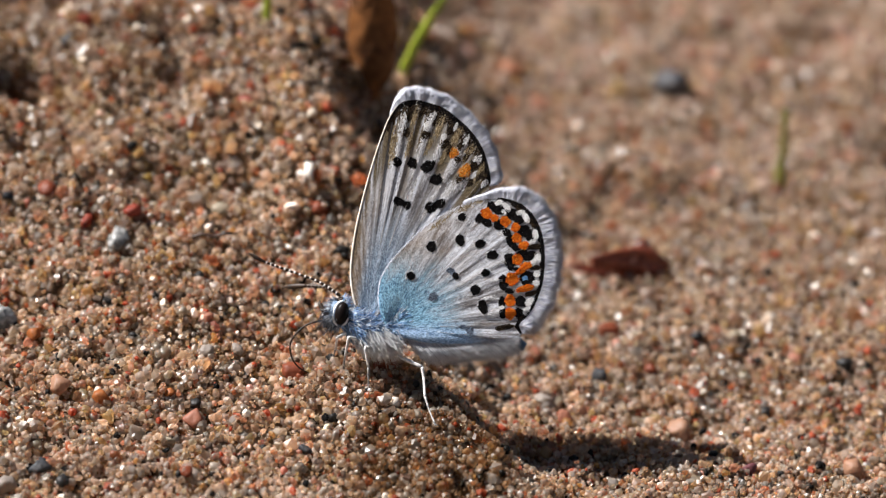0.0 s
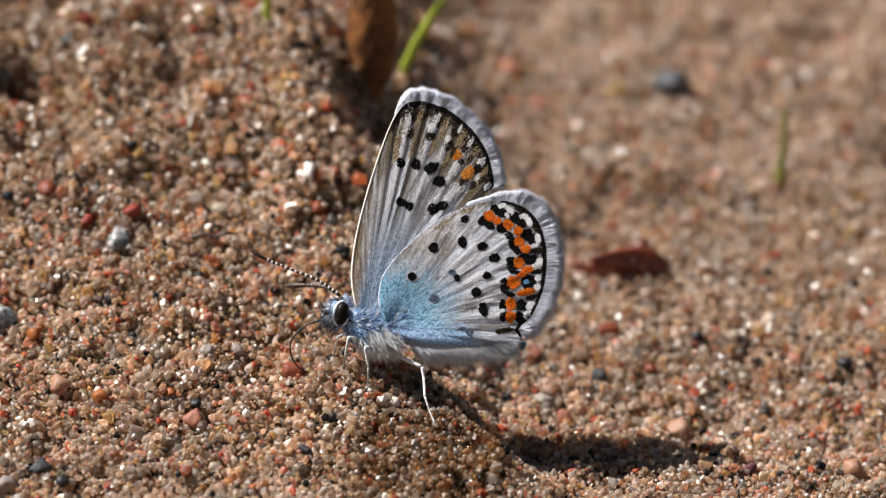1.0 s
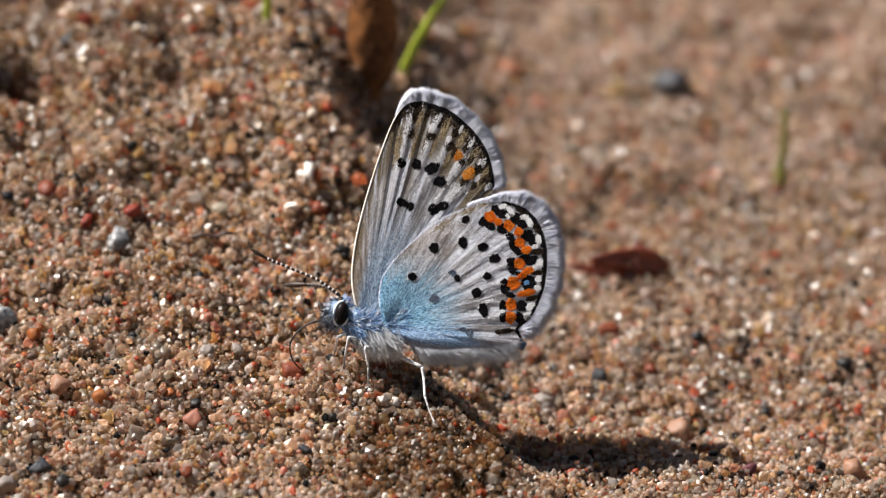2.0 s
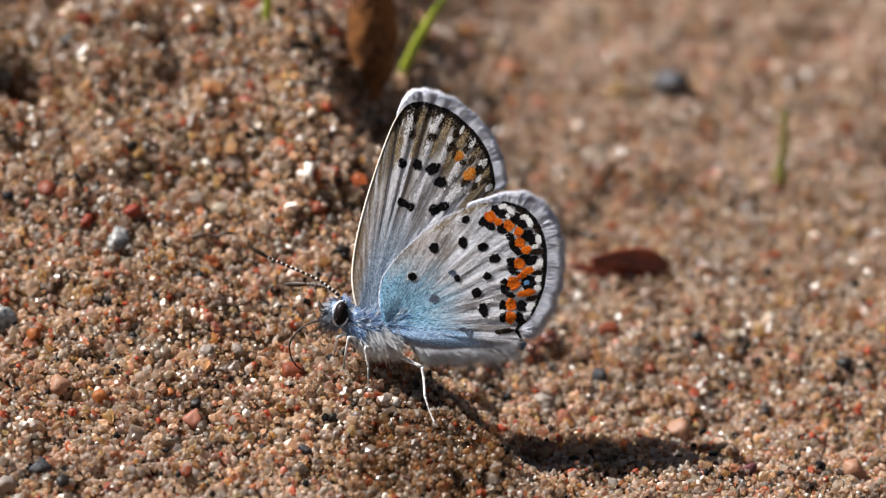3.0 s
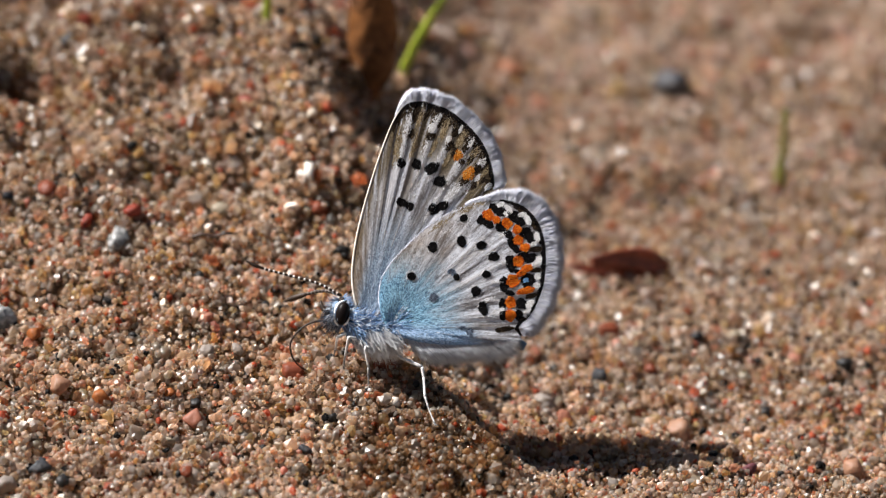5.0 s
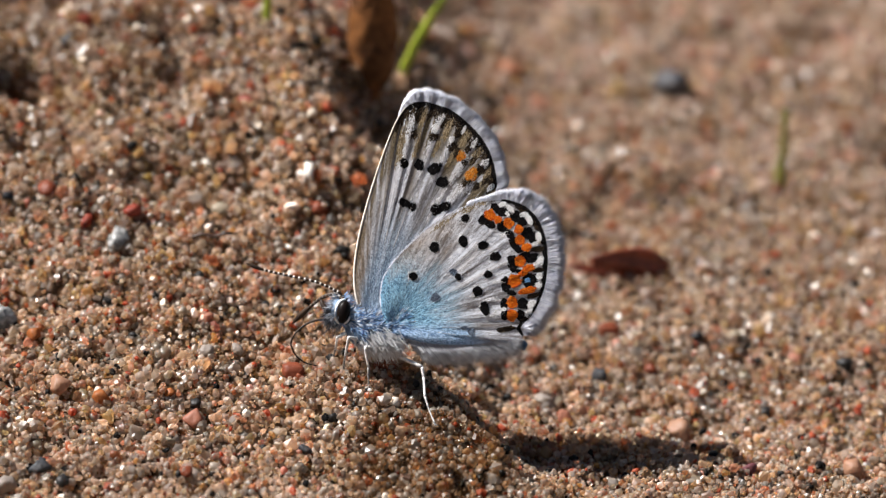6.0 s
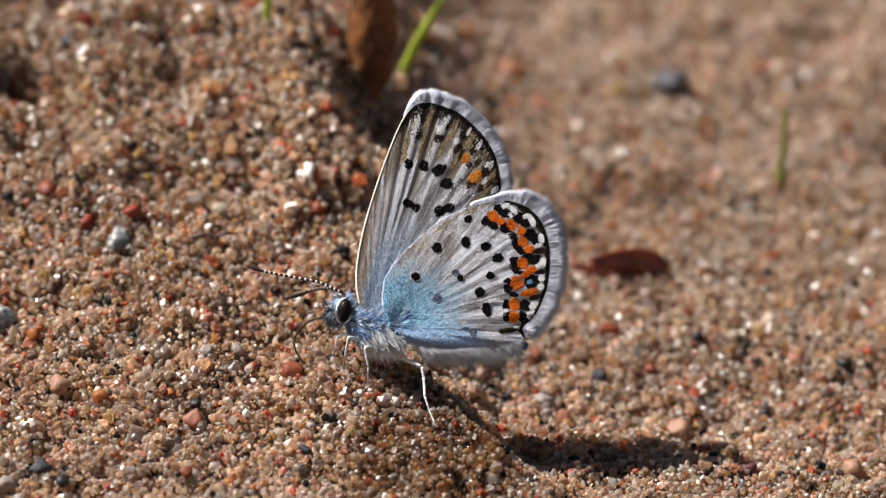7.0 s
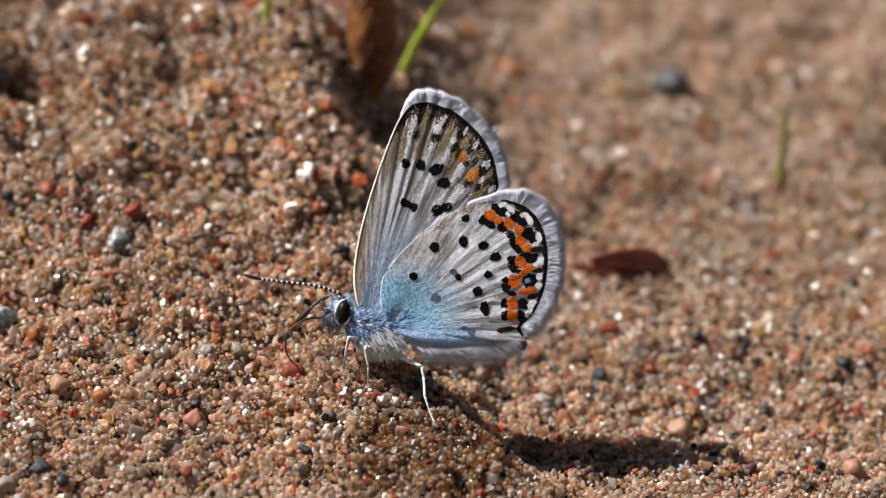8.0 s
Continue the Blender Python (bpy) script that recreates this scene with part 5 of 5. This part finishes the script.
# ---- what moves ----
def motions():
    unit = 0.035 * MM
    times = (0.0, 0.5, 1.0, 1.5, 3.0, 3.5, 4.0, 4.5, 6.0, 6.5, 7.0, 7.5, 8.0)
    shift = (-3, -3, -3, -3, -3, -3, -4, -4, 0, 0, 3, 2, 0)
    fore = (-2.5, -1.6, -1.2, -1.0, -0.6, -0.3, -1.0, -1.0, -0.6, 0.0, 0.45, 0.15, 0.0)
    hind = (-1.04, -0.17, 0.5, 0.87, 0.87, 1.04, 0.87, 0.0, -0.17, 0.35, 0.5, 0.35, 0.0)
    for ob, turn in ((forewing, fore), (hindwing, hind), (far_forewing, fore), (far_hindwing, hind)):
        x, y, z = ob.location
        walk(ob, [(t, pose(x + s * unit, y, z, 0, a, 0)) for t, s, a in zip(times, shift, turn)])
    for ob in (thorax, abdomen):
        x, y, z = ob.location
        walk(ob, [(t, pose(x + s * unit * 0.7, y, z)) for t, s in zip(times, shift)])
    # the head nods a little and carries antennae and tongue
    nod = ((-3, -2), (-3, -2), (-3, -2), (-3, -2), (-4, -2), (-4, -2), (-7, -2), (-4, -3), (0, 1), (0, 0), (2, 3), (2, 3), (0, 0))
    lift_near = (4, 5, 6, 6.6, 8, 10, 9.7, 4, -3, -0.6, -5, -1.8, -9.3)
    lift_far = (2, 2.5, 3, 3.5, 5, 4, 6, 2, -37, -15.6, -12, -10, -39)
    for ob, turn in ((head, (0,) * 13), (near_antenna, lift_near), (far_antenna, lift_far)):
        x, y, z = ob.location
        walk(ob, [(t, pose(x + dx * unit, y, z + dz * unit, 0, a, 0)) for t, (dx, dz), a in zip(times, nod, turn)])
    # tongue: seconds, nod, turn of the root, turn of the tip, swing aside
    (root, root_at), (tip, tip_at) = tongue
    joint = Vector(tip_at - root_at) * MM
    poses = ((0.0, -3, -2, 0, 0, 0), (3.0, -4, -2, 0, 0, 0), (4.0, -6, -2, 1, -1, 0), (4.7, -4, -2, 0, 0, 0), (5.8, 2, 0, 4, -11, 0), (6.7, 2, 0, 4, -11, 0),
             (6.9, 2, 2, 8, 8, -15), (7.1, 2, 3, 5, 10, -45), (7.3, 1, 3, 35, -30, -80), (7.4, 0, 3, 30, -20, -70), (7.5, -3, 3, 17, 15, -20), (7.6, -2, 3, 10, 9, 0), (8.0, -2, 2, 11, 13, 0))
    rows_root, rows_tip = [], []
    for t, dx, dz, a, b, c in poses:
        m = pose(root_at[0] * MM + dx * unit, root_at[1] * MM, root_at[2] * MM + dz * unit, 0, a, c)
        rows_root.append((t, m))
        rows_tip.append((t, Matrix.Translation(m @ joint) @ pose(0, 0, 0, 0, b, c)))
    walk(root, rows_root)
    walk(tip, rows_tip)
    # the ant comes out from behind the leaf scrap, crosses the sand and walks off past the mound
    path = ((0.0, (15.99, 21.90)), (1.9, (15.88, 21.82)), (2.3, (14.53, 18.80)), (2.6, (13.05, 15.52)), (2.8, (12.12, 13.70)), (2.9, (10.72, 12.93)), (3.0, (9.51, 12.17)), (3.1, (9.02, 10.73)), (3.2, (8.75, 9.78)),
            (3.3, (8.85, 9.28)), (3.4, (8.80, 8.01)), (3.5, (9.08, 5.94)), (3.6, (9.43, 4.85)), (3.7, (9.43, 2.89)), (3.8, (9.23, 1.42)), (3.9, (9.25, -0.90)), (4.0, (9.00, -5.10)), (4.1, (8.45, -8.40)), (4.2, (8.00, -11.00)), (4.5, (7.20, -15.50)), (8.0, (7.18, -15.60)))
    rows = []
    for k, (t, p) in enumerate(path):
        a, b = path[max(k - 1, 0)][1], path[min(k + 1, len(path) - 1)][1]
        heading = math.degrees(math.atan2(b[1] - a[1], b[0] - a[0])) if 0 < k < len(path) - 1 else None
        rows.append([t, p, heading])
    rows[0][2], rows[-1][2] = rows[1][2], rows[-2][2]
    walk(ant, [(t, pose(p[0] * MM, p[1] * MM, (float(ground_z(*p)) + 0.55) * MM, 0, 0, h)) for t, p, h in rows])
    for leg, odd in ant_legs:
        x, y, z = leg.location
        swing = [(0.0, 0)] + [(1.9 + 0.1 * k, (14 if (k + odd) % 2 else -14)) for k in range(1, 26)] + [(4.6, 0), (8.0, 0)]
        walk(leg, [(t, pose(x, y, z, 0, 0, a)) for t, a in swing])


motions()
